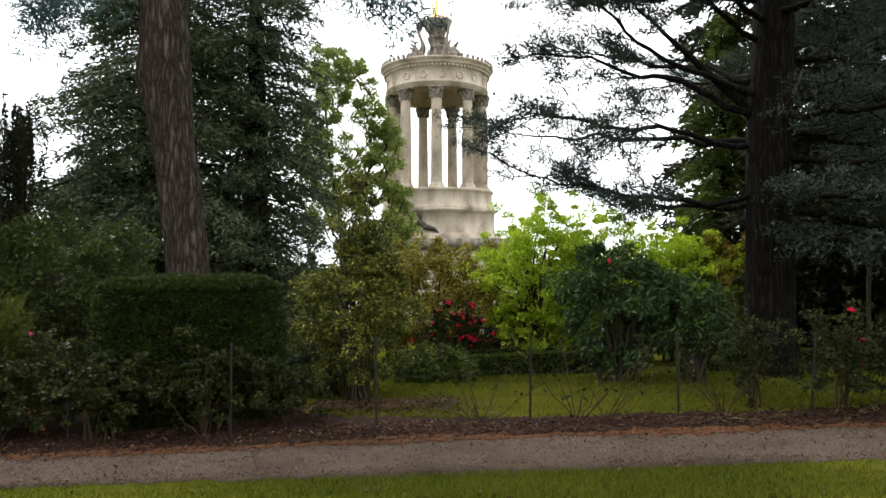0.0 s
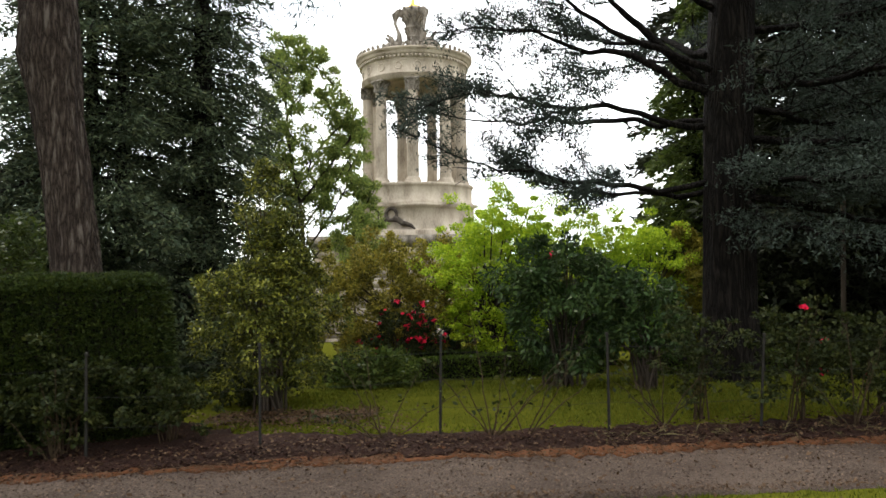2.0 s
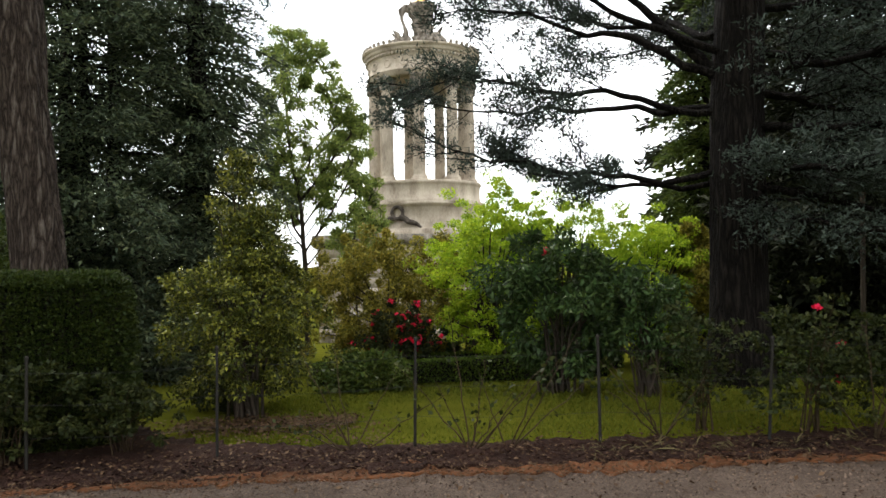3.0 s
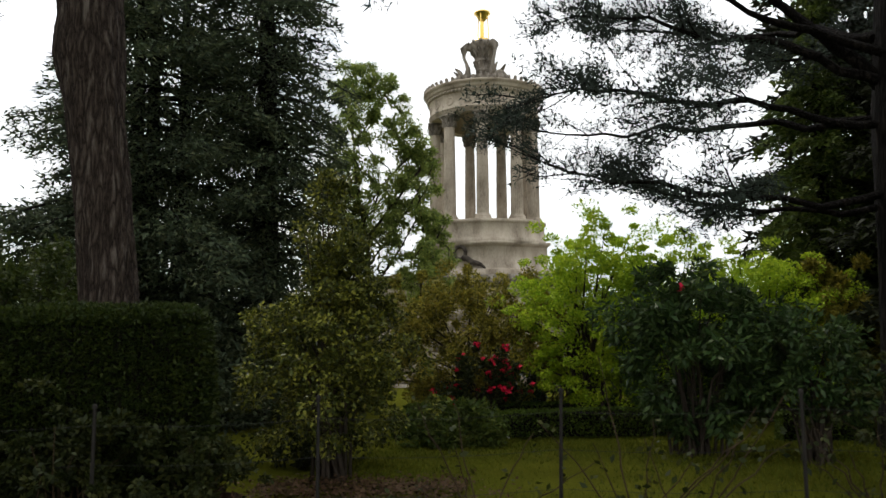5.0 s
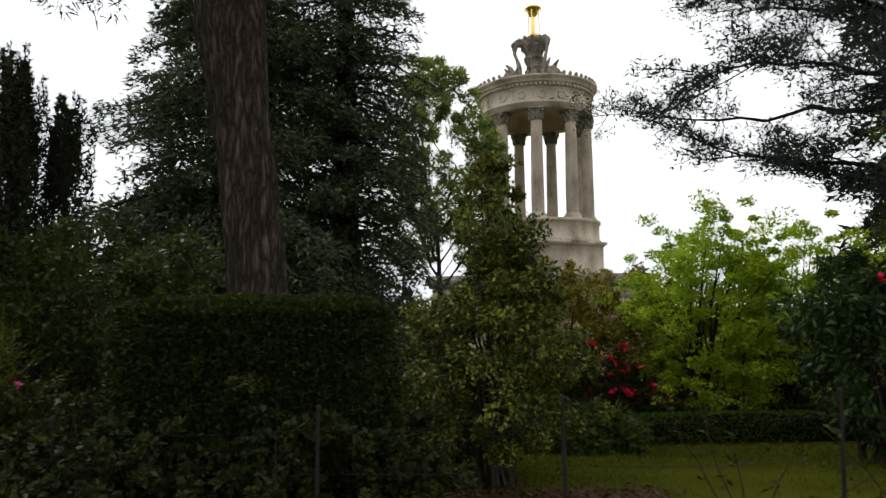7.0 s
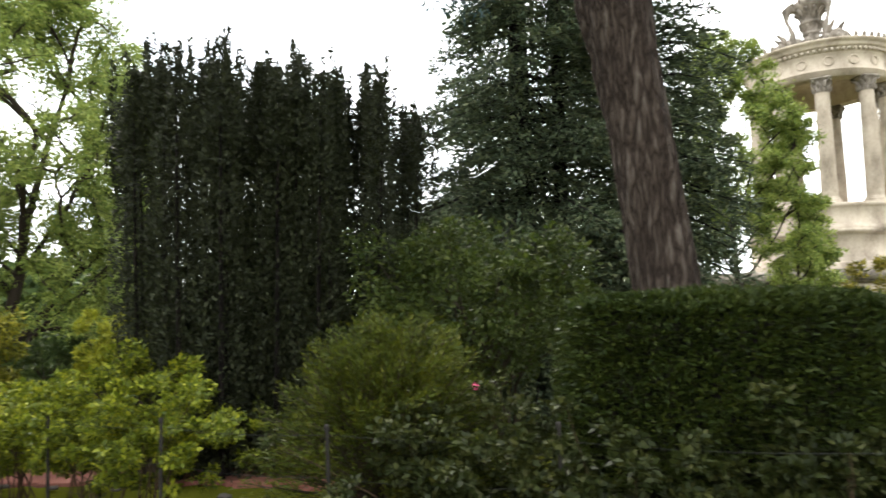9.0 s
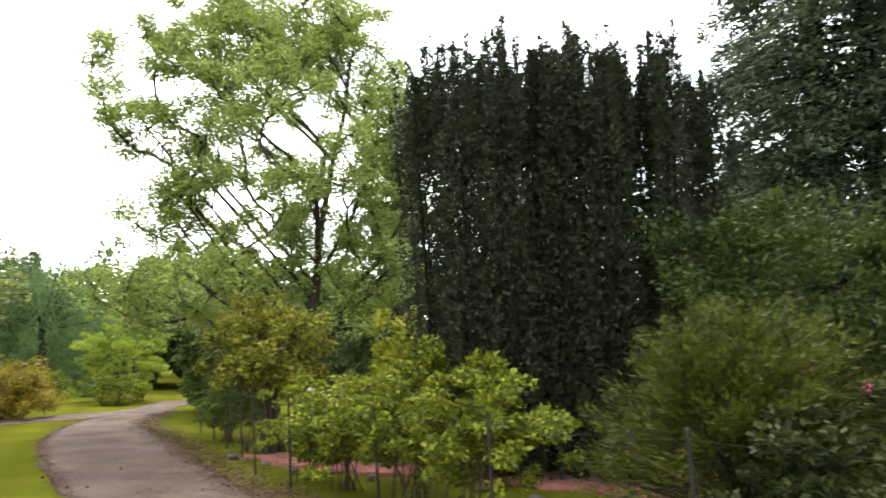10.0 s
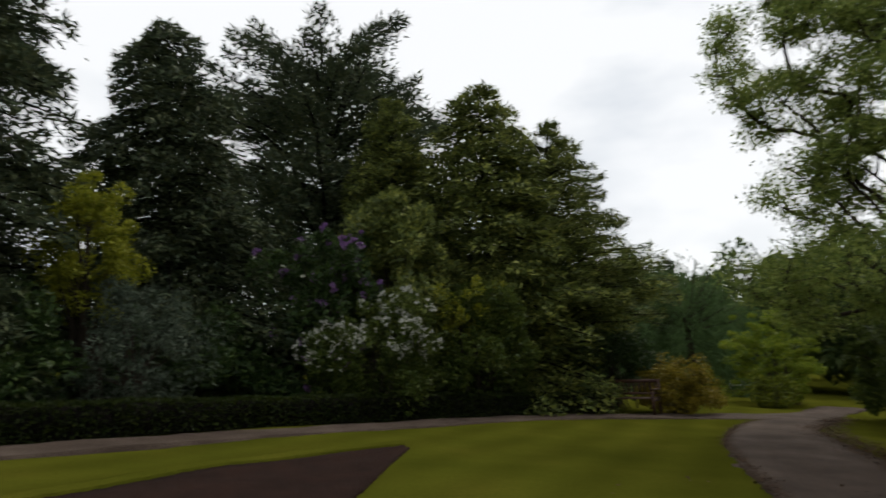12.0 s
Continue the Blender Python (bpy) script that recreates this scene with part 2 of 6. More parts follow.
L_BAY = leaf_material("bay_leaves", (0.01593, 0.0286, 0.005119), (0.03541, 0.05119, 0.008953), (0.0708, 0.08428, 0.01536), 0.5, 0.35)
L_FAR = leaf_material("far_tree_leaves", (0.03136, 0.056, 0.01785), (0.06272, 0.0945, 0.02678), (0.1176, 0.147, 0.04165), 0.6, 0.3)
L_WILLOW = leaf_material("willow_leaves", (0.04464, 0.08352, 0.02701), (0.07142, 0.121, 0.0396), (0.1116, 0.1728, 0.0576), 0.6, 0.4)
L_YELLOW = leaf_material("yellow_leaves", (0.096, 0.1173, 0.01215), (0.2112, 0.2228, 0.01823), (0.3168, 0.3284, 0.03645), 0.5, 0.4)
L_ORANGE = leaf_material("orange_tinged_leaves", (0.06, 0.06, 0.008), (0.2, 0.16, 0.016), (0.36, 0.27, 0.035), 0.5, 0.35)
# light stop raised to paint sunlit yellow highlights into the leaf colour
L_OLIVECON = leaf_material("olive_conifer_leaves", (0.03892, 0.05661, 0.01769), (0.1097, 0.138, 0.03538), (0.3361, 0.3538, 0.0796), 0.55, 0.25)
L_GREY = leaf_material("grey_green_leaves", (0.03, 0.045, 0.03), (0.06, 0.081, 0.054), (0.108, 0.132, 0.09), 0.5, 0.3)
P_RED = leaf_material("red_petals", (0.3541, 0.006348, 0.02698), (0.6272, 0.0119, 0.04723), (0.8094, 0.03967, 0.1214), 0.5, 0.3)
P_PINK = leaf_material("pink_petals", (0.5, 0.04, 0.16), (0.75, 0.09, 0.28), (0.85, 0.25, 0.42), 0.5, 0.3)
P_WHITE = leaf_material("white_petals", (0.3659, 0.3777, 0.3246), (0.4604, 0.4662, 0.4132), (0.5017, 0.5017, 0.4722), 0.5, 0.3)
P_PURPLE = leaf_material("purple_petals", (0.10, 0.05, 0.14), (0.20, 0.11, 0.26), (0.32, 0.2, 0.38), 0.5, 0.3)
STRAW = leaf_material("withered_leaves", (0.03, 0.024, 0.009), (0.06, 0.0495, 0.018), (0.096, 0.081, 0.033), 0.7, 0.1)
PEBBLE = leaf_material("pebbles", (0.02345, 0.01562, 0.01095), (0.06699, 0.04584, 0.03286), (0.1808, 0.1276, 0.09266), 0.85, 0)
DRY = leaf_material("fallen_leaves", (0.02145, 0.0103, 0.004387), (0.05577, 0.02995, 0.01316), (0.1073, 0.06739, 0.03861), 0.7, 0.1)
BLADES = leaf_material("grass_blades", (0.04049, 0.05703, 0.003911), (0.07521, 0.09126, 0.006516), (0.1272, 0.1277, 0.0114), 0.6, 0.35)


# ---- mesh helpers ----
def ground_z(x, y):
    """The garden falls away to the far side and to the west, with a low mound at the cedar's foot."""
    x, y = np.asarray(x, float), np.asarray(y, float)
    cx = np.where(np.abs(x) < 40, x, np.sign(x) * (40 + 15 * np.tanh((np.abs(x) - 40) / 15)))
    cy = np.where(np.abs(y) < 40, y, np.sign(y) * (40 + 15 * np.tanh((np.abs(y) - 40) / 15)))
    return 0.028 * cx - 0.0805 * cy + 0.24 * np.exp(-((x - 4.6) / 3.6) ** 2 - ((y - 11.9) / 1.9) ** 2)


def gz(x, y):
    return float(ground_z(x, y))


def obj(name, chunks, mats, parent=None, label="", smooth=False, at=None):
    """One mesh object of (vertices, faces[, material]) chunks, in world metres, with its origin at `at` or its parent's place."""
    mats = mats if isinstance(mats, (list, tuple)) else [mats]
    origin = Vector(at) if at is not None else (parent.matrix_world.translation.copy() if parent else Vector((0, 0, 0)))
    vs, loops, starts, mi, nv, nl = [], [], [], [], 0, 0
    for c in chunks:
        V, F = np.asarray(c[0], np.float32).reshape(-1, 3), np.asarray(c[1], np.int64)
        if not len(F):
            continue
        k = F.shape[1]
        vs.append(V)
        loops.append((F + nv).ravel())
        starts.append(nl + k * np.arange(len(F)))
        mi.append(np.full(len(F), c[2] if len(c) > 2 else 0))
        nv, nl = nv + len(V), nl + k * len(F)
    me = bpy.data.meshes.new(name)
    V = np.concatenate(vs) - np.array(origin, np.float32)
    me.vertices.add(nv)
    me.vertices.foreach_set("co", V.ravel())
    me.loops.add(nl)
    me.loops.foreach_set("vertex_index", np.concatenate(loops).astype(np.int32))
    st = np.concatenate(starts).astype(np.int32)
    me.polygons.add(len(st))
    me.polygons.foreach_set("loop_start", st)
    me.polygons.foreach_set("material_index", np.concatenate(mi).astype(np.int32))
    if smooth:
        me.polygons.foreach_set("use_smooth", np.ones(len(st), bool))
    for m in mats:
        me.materials.append(m)
    me.update(calc_edges=True)
    ob = new(name, me)
    if parent:
        ob.parent = parent
        ob.matrix_parent_inverse = Matrix.Identity(4)
        ob.location = origin - parent.matrix_world.translation
        ob.matrix_world = Matrix.Translation(origin)
    else:
        ob.location = origin
        ob.matrix_world = Matrix.Translation(origin)
    if label:
        ob["label"] = label
    return ob


def thing(name, x, y, z=None, label="", category="", group=""):
    e = new(name)
    e.empty_display_size = 0.2
    e.location = (x, y, gz(x, y) if z is None else z)
    e.matrix_world = Matrix.Translation(e.location)
    return tagged(e, label, category, group)


def unit(a):
    return a / np.maximum(np.linalg.norm(a, axis=-1, keepdims=True), 1e-9)


def cones(A, B, ra, rb, s=5):
    """Tapered segments from A to B."""
    A, B = np.atleast_2d(A).astype(float), np.atleast_2d(B).astype(float)
    n = len(A)
    ra, rb = np.broadcast_to(np.asarray(ra, float), (n,)), np.broadcast_to(np.asarray(rb, float), (n,))
    d = unit(B - A)
    ref = np.where(np.abs(d[:, 2:3]) > 0.9, np.array([[1.0, 0, 0]]), np.array([[0, 0, 1.0]]))
    u = unit(np.cross(d, ref))
    w = np.cross(d, u)
    ang = np.linspace(0, 2 * np.pi, s, endpoint=False)
    ring = u[:, None] * np.cos(ang)[None, :, None] + w[:, None] * np.sin(ang)[None, :, None]
    V = np.stack([A[:, None] + ring * ra[:, None, None], B[:, None] + ring * rb[:, None, None]], 1)
    k = np.arange(s)
    f = np.stack([k, (k + 1) % s, s + (k + 1) % s, s + k], 1)
    F = (f[None] + (np.arange(n) * 2 * s)[:, None, None]).reshape(-1, 4)
    return V.reshape(-1, 3), F


def tube(P, R, s=10, rng=None, rough=0.0):
    """A tapered, closed tube through the points P."""
    P = np.asarray(P, float)
    k = len(P)
    R = np.broadcast_to(np.asarray(R, float), (k,))
    d = unit(np.gradient(P, axis=0))
    ref = np.array([0, 0, 1.0]) if abs(d[0, 2]) < 0.9 else np.array([1.0, 0, 0])
    ang = np.linspace(0, 2 * np.pi, s, endpoint=False)
    V = np.zeros((k, s, 3))
    u = unit(np.cross(d[0], ref))
    for i in range(k):
        u = unit(u - d[i] * np.dot(u, d[i]))
        w = np.cross(d[i], u)
        rr = R[i] * (1 + (rng.normal(0, rough, s) if rng is not None else 0))
        V[i] = P[i] + (u[None] * np.cos(ang)[:, None] + w[None] * np.sin(ang)[:, None]) * np.reshape(rr * np.ones(s), (s, 1))
    j = np.arange(s)
    F = np.concatenate([np.stack([i * s + j, i * s + (j + 1) % s, (i + 1) * s + (j + 1) % s, (i + 1) * s + j], 1) for i in range(k - 1)])
    V = np.concatenate([V.reshape(-1, 3), P[:1], P[-1:]])
    c0, c1 = k * s, k * s + 1
    caps = np.concatenate([np.stack([np.full(s, c0), (j + 1) % s, j, j], 1), np.stack([np.full(s, c1), (k - 1) * s + j, (k - 1) * s + (j + 1) % s, (k - 1) * s + (j + 1) % s], 1)])[:, :3]
    return [(V, F), (V, caps)]


def lathe(cx, cy, prof, s=48, twist=0.0):
    """A turned form round an upright axis; prof: (radius, height)."""
    ang = np.linspace(0, 2 * np.pi, s, endpoint=False) + twist
    V = np.concatenate([np.stack([cx + r * np.cos(ang), cy + r * np.sin(ang), np.full(s, z)], 1) for r, z in prof])
    j = np.arange(s)
    F = np.concatenate([np.stack([i * s + j, i * s + (j + 1) % s, (i + 1) * s + (j + 1) % s, (i + 1) * s + j], 1) for i in range(len(prof) - 1)])
    return V, F


def box(c, size, yaw=0.0, taper=1.0):
    x, y, z = np.array(size) / 2
    V = np.array([(-x, -y, -z), (x, -y, -z), (x, y, -z), (-x, y, -z), (-x * taper, -y * taper, z), (x * taper, -y * taper, z), (x * taper, y * taper, z), (-x * taper, y * taper, z)])
    a = radians(yaw)
    V = np.stack([V[:, 0] * math.cos(a) - V[:, 1] * math.sin(a), V[:, 0] * math.sin(a) + V[:, 1] * math.cos(a), V[:, 2]], 1) + np.array(c)
    return V, np.array([(0, 3, 2, 1), (4, 5, 6, 7), (0, 1, 5, 4), (1, 2, 6, 5), (2, 3, 7, 6), (3, 0, 4, 7)])


def leaves(rng, C, size, aspect=0.5, out=None, pull=0.8, droop=0.0, flat=0.5, slim=False):
    """One leaf at each point of C: folded and four-cornered, or (slim) a three-cornered sliver."""
    n = len(C)
    d = rng.normal(size=(n, 3))
    if out is not None:
        d = unit(d) + out * pull
    d[:, 2] -= droop
    d = unit(d)
    r = rng.normal(size=(n, 3))
    r[:, 2] += flat * 2
    s = unit(np.cross(d, r))
    nm = np.cross(s, d)
    L = (size * rng.uniform(0.65, 1.35, n))[:, None]
    if slim:
        w = s * L * aspect * 0.62
        V = np.stack([C - w, C + w + d * L * 0.12, C + d * L * 1.05], 1)
        return V.reshape(-1, 3), np.arange(3 * n).reshape(n, 3)
    mid = C + d * L * 0.45
    V = np.stack([C, mid + s * L * aspect * 0.5 + nm * L * 0.08, C + d * L, mid - s * L * aspect * 0.5 + nm * L * 0.08], 1)
    return V.reshape(-1, 3), np.arange(4 * n).reshape(n, 4)


def ball(rng, n):
    return unit(rng.normal(size=(n, 3))) * rng.uniform(0, 1, (n, 1)) ** (1 / 3)


# ---- plants ----
def shrub(name, label, category, x, y, rx, ry, h, mat, n, size, seed, clumps=60, aspect=0.5, lift=0.1, spread=0.22, flower=None, nflower=0, fsize=0.08, stems=14, stem_mat=None, droop=0.15, group="", pull=0.7, shape=0.0, yaw=0.0, wild=0.16, flat=1.0):
    """A bush: stems from one root, and leaves in clumps over an uneven dome. lift: bare height below, as a part of h. shape: >0 pointed, <0 square-shouldered."""
    rng = np.random.default_rng(seed)
    t = thing(name, x, y, None, label, category, group)
    z0 = gz(x, y)
    u = unit(rng.normal(size=(clumps, 3)))
    rad = rng.uniform(0.45, 1.0, (clumps, 1)) ** 0.5
    u = u * rad * (1 + wild * rng.normal(0, 1, (clumps, 1)))
    hz = np.clip(u[:, 2] * 0.5 + 0.5, 0.02, 1.2)
    w = np.ones(clumps) if shape == 0 else np.clip(1 - shape * (hz - 0.4), 0.2, 1.5)
    ca, sa = math.cos(radians(yaw)), math.sin(radians(yaw))
    lx, ly = u[:, 0] * rx * w, u[:, 1] * ry * w
    C = np.stack([x + lx * ca - ly * sa, y + lx * sa + ly * ca, z0 + h * (lift + (1 - lift) * hz * rng.uniform(0.88, 1.06, clumps))], 1)
    mid = np.array([x, y, z0 + h * 0.45])
    pick = rng.integers(0, clumps, n)
    cs = spread * rng.uniform(0.45, 1.5, clumps) * min(rx, ry, h) * 1.05
    off = ball(rng, n) * cs[pick][:, None] * np.array([1.15, 1.15, 0.5] if stem_mat else [1, 1, flat])
    P = C[pick] + off
    P[:, 2] = np.maximum(P[:, 2], ground_z(P[:, 0], P[:, 1]) + 0.03)
    out = unit(unit(P - mid) + unit(off) * 0.8)
    ends = C[rng.permutation(clumps)[:stems * 2]]
    root = np.array([x, y, z0 - 0.05]) + np.concatenate([rng.normal(0, 0.13 * min(rx, 1.5), (len(ends), 2)), np.zeros((len(ends), 1))], 1)
    knee = root * 0.5 + ends * 0.5 + np.array([0, 0, 0.1 * h]) - (ends - mid) * np.array([0.18, 0.18, 0])
    r0 = (0.005 + 0.004 * h) if stem_mat else (0.007 + 0.007 * h)
    tagged(obj("woody_base", [cones(root, knee, r0, r0 * 0.65), cones(knee, ends, r0 * 0.65, r0 * 0.2)], stem_mat or TWIG, t), kind="stuff")
    obj("foliage", [leaves(rng, P, size, aspect, out, pull, droop, 0.5, math.hypot(x + 1, y - 3) > 10.5)], mat, t)
    if flower:
        k = rng.integers(0, clumps, nflower)
        if nflower > 150:
            k = rng.choice(np.flatnonzero(C[:, 2] > z0 + 0.5 * h), nflower)
        up = unit(C[k] - mid + rng.normal(0, 0.25, (nflower, 3)) * h)
        B = C[k] + up * cs[k][:, None] * rng.uniform(0.8, 1.15, (nflower, 1))
        if nflower > 150:
            B = np.repeat(B, 6, 0) + rng.normal(0, fsize * 0.22, (nflower * 6, 3))
            tagged(obj("blossom", [leaves(rng, B, fsize, 0.8, np.repeat(up, 6, 0), 0.6)], flower, t), kind="stuff")
        else:
            blooms = []
            for k in range(nflower):
                if k < 6:
                    Q = np.repeat(B[k:k + 1], 12, 0) + rng.normal(0, fsize * 0.16, (12, 3))
                    o = obj("flower", [leaves(rng, Q, fsize * 0.8, 0.85, np.repeat(up[k:k + 1], 12, 0), 0.6)], flower, t, at=B[k])
                    blooms.append(o.data)
                else:
                    o = new("flower", blooms[k % 6])
                    o.parent = t
                    o.location = Vector(B[k]) - t.location
    return t


def conifer(name, label, x, y, h, r, mat, n, size, seed, whorls=26, per=6, droop=0.35, aspect=0.3, low=0.06, power=0.8, width=0.22, bark=None, trunks=1, gap=0.0, category="conifer tree", lean=(0, 0), upturn=0.0):
    """An upright trunk with tiers of branches, each clothed with needle sprays."""
    rng = np.random.default_rng(seed)
    t = thing(name, x, y, None, label, category)
    z0 = gz(x, y)
    lean = np.array(lean)
    tr = []
    for k in range(trunks):
        ox, oy = (rng.normal(0, r * 0.16, 2) if trunks > 1 else (0, 0))
        zs = np.linspace(-0.2, 0.97 * h, 8)
        P = np.stack([x + ox + lean[0] * zs / h + rng.normal(0, 0.03, 8), y + oy + lean[1] * zs / h + rng.normal(0, 0.03, 8), z0 + zs], 1)
        tr += tube(P, np.linspace(0.028 * h / (1 + 0.35 * (trunks - 1)), 0.012, 8), 8)
    obj("trunk", tr, bark or CEDAR_BARK, t, smooth=True)
    nb = whorls * per
    f = (np.repeat(np.linspace(low, 0.985, whorls), per) + rng.normal(0, 0.4 / whorls, nb)).clip(low * 0.7, 0.99)
    a = rng.uniform(0, 2 * np.pi, nb)
    ln = r * (1 - f) ** power * rng.uniform(0.62, 1.12, nb) + 0.12
    d = np.stack([np.cos(a), np.sin(a), np.zeros(nb)], 1)
    base = np.stack([x + lean[0] * f, y + lean[1] * f, z0 + f * h], 1)
    tip = base + d * ln[:, None]
    tip[:, 2] -= ln * droop * rng.uniform(0.5, 1.3, nb) - upturn * ln
    knee = (base + tip) / 2 + np.array([0, 0, 1]) * (ln * 0.08)[:, None]
    rb = 0.008 + 0.012 * ln
    tagged(obj("branchwork", [cones(base, knee, rb, rb * 0.7, 4), cones(knee, tip, rb * 0.7, rb * 0.25, 4)], bark or CEDAR_BARK, t), kind="stuff")
    wgt = ln ** 1.3
    pick = rng.choice(nb, n, p=wgt / wgt.sum())
    u = rng.beta(1.6, 1.1, n)[:, None] * (1 - gap) + gap
    P = np.where(u < 0.5, base[pick] * (1 - 2 * u) + knee[pick] * 2 * u, knee[pick] * (2 - 2 * u) + tip[pick] * (2 * u - 1))
    side = np.cross(d[pick], [0, 0, 1.0])
    sp = rng.normal(0, 1, n) * (ln[pick] * width) * (1.15 - u[:, 0])
    P = P + side * sp[:, None] + np.array([0, 0, 1.0]) * (-np.abs(sp) * 0.35 + rng.normal(0, 0.05 + 0.02 * ln[pick], n))[:, None]
    out = unit(d[pick] + side * np.sign(sp)[:, None] * 0.6)
    obj("foliage", [leaves(rng, P, size, aspect, out, 1.3, droop * 0.8, 0.7, True)], mat, t)
    return t


def cloud_tree(name, label, x, y, lobes, yaw, mat, n, size, seed, clumps=120, clump=0.5, r=0.16, fork=0.25, bark=None, droop=0.3, aspect=0.42, category="tree", hollow=0.35, step=0.45):
    """A tree with an open crown, its limbs grown out to every leaf clump and thickened by what they carry.
    lobes: (sideways, away, height, radius sideways, radius away, radius up) about the foot, sideways being turned by yaw degrees from +x."""
    rng = np.random.default_rng(seed)
    t = thing(name, x, y, None, label, category)
    z0 = gz(x, y)
    ca, sa = math.cos(radians(yaw)), math.sin(radians(yaw))
    vol = np.array([l[3] * l[4] * l[5] for l in lobes]) ** 0.8
    which = rng.choice(len(lobes), clumps, p=vol / vol.sum())
    L = np.array(lobes)[which]
    q = unit(rng.normal(size=(clumps, 3))) * (hollow + (1 - hollow) * rng.random((clumps, 1)) ** 0.5)
    loc = L[:, :3] + q * L[:, 3:]
    C = np.stack([x + loc[:, 0] * ca - loc[:, 1] * sa, y + loc[:, 0] * sa + loc[:, 1] * ca, z0 + loc[:, 2]], 1)
    top = max(l[2] + 0.2 * l[5] for l in lobes)
    nodes, parent, way = [np.array([x, y, z0 - 0.15])], [-1], [np.array([0, 0, 1.0])]
    # the leader
    m = int(top / step)
    d = np.array([0, 0, 1.0])
    for k in range(m):
        d = unit(d + rng.normal(0, 0.06, 3) * np.array([1, 1, 0]) + np.array([0, 0, 0.08]))
        nodes.append(nodes[-1] + d * top / m)
        parent.append(len(nodes) - 2)
        way.append(d)
    # main limbs, rising outwards into each lobe
    for lobe in lobes:
        for _ in range(3):
            g = unit(rng.normal(size=3) + np.array([np.sign(lobe[0]) * 0.6, 0, 0.5])) * 0.6
            q = np.array([lobe[0] + g[0] * lobe[3], lobe[1] + g[1] * lobe[4], lobe[2] + g[2] * lobe[5]])
            e = np.array([x + q[0] * ca - q[1] * sa, y + q[0] * sa + q[1] * ca, z0 + q[2]])
            out = math.hypot(q[0], q[1])
            k = int(np.clip((q[2] - 1.25 * out) / top * m, fork * m, m * 0.85))
            p0 = nodes[k]
            bend = p0 * 0.5 + e * 0.5 + np.array([0, 0, -0.08 * out])
            steps, last = max(2, int(np.linalg.norm(e - p0) / step)), k
            for j in range(1, steps + 1):
                u = j / steps
                nodes.append(p0 * (1 - u) ** 2 + bend * 2 * u * (1 - u) + e * u * u + rng.normal(0, 0.03, 3))
                parent.append(last)
                way.append(unit(nodes[-1] - nodes[last]))
                last = len(nodes) - 1
    ends = []
    foot = np.array([x, y, z0 + fork * top])
    for i in np.argsort(np.linalg.norm(C - foot, axis=1)):
        c = C[i]
        N = np.array(nodes)
        gap = np.linalg.norm(N - c, axis=1)
        flat = np.hypot(N[:, 0] - c[0], N[:, 1] - c[1])
        cost = gap + 1.5 * np.maximum(0, N[:, 2] - c[2] + 0.55 * flat) + 50 * (N[:, 2] < z0 + fork * 0.6 * top)
        k = int(np.argmin(cost))
        p0, ln = nodes[k], gap[k]
        bend = p0 + unit(0.45 * way[k] + unit(c - p0)) * ln * 0.5
        steps = max(1, int(math.ceil(ln / step)))
        last = k
        for j in range(1, steps + 1):
            u = j / steps
            e = p0 * (1 - u) ** 2 + bend * 2 * u * (1 - u) + c * u * u + rng.normal(0, 0.035, 3) * (j < steps)
            nodes.append(e)
            parent.append(last)
            way.append(unit(e - nodes[last]))
            last = len(nodes) - 1
        ends.append(last)
    load = np.zeros(len(nodes))
    load[ends] = 1
    for k in range(len(nodes) - 1, 0, -1):
        load[parent[k]] += load[k]
    rad = 0.006 + r * (load / load[0]) ** 0.45
    N, par = np.array(nodes), np.array(parent)
    A, B, ra, rb = N[par[1:]], N[1:], np.minimum(rad[par[1:]], rad[1:] * 1.25), rad[1:]
    tw = np.repeat(C, 5, 0)
    tips = tw + rng.normal(0, clump * 0.55, tw.shape)
    obj("trunk", [cones(A, B, ra, rb, 7), cones(tw, tips, 0.008, 0.003, 4)], bark or TWIG, t, smooth=True)
    pick = rng.integers(0, clumps, n)
    cs = clump * rng.uniform(0.55, 1.35, clumps)
    off = unit(rng.normal(size=(n, 3))) * (rng.random((n, 1)) ** 0.45 * rng.uniform(0.7, 1.25, (n, 1))) * cs[pick][:, None] * np.array([1, 1, 0.72])
    obj("crown", [leaves(rng, C[pick] + off, size, aspect, unit(off), 0.7, droop, 0.5, True)], mat, t)
    return t


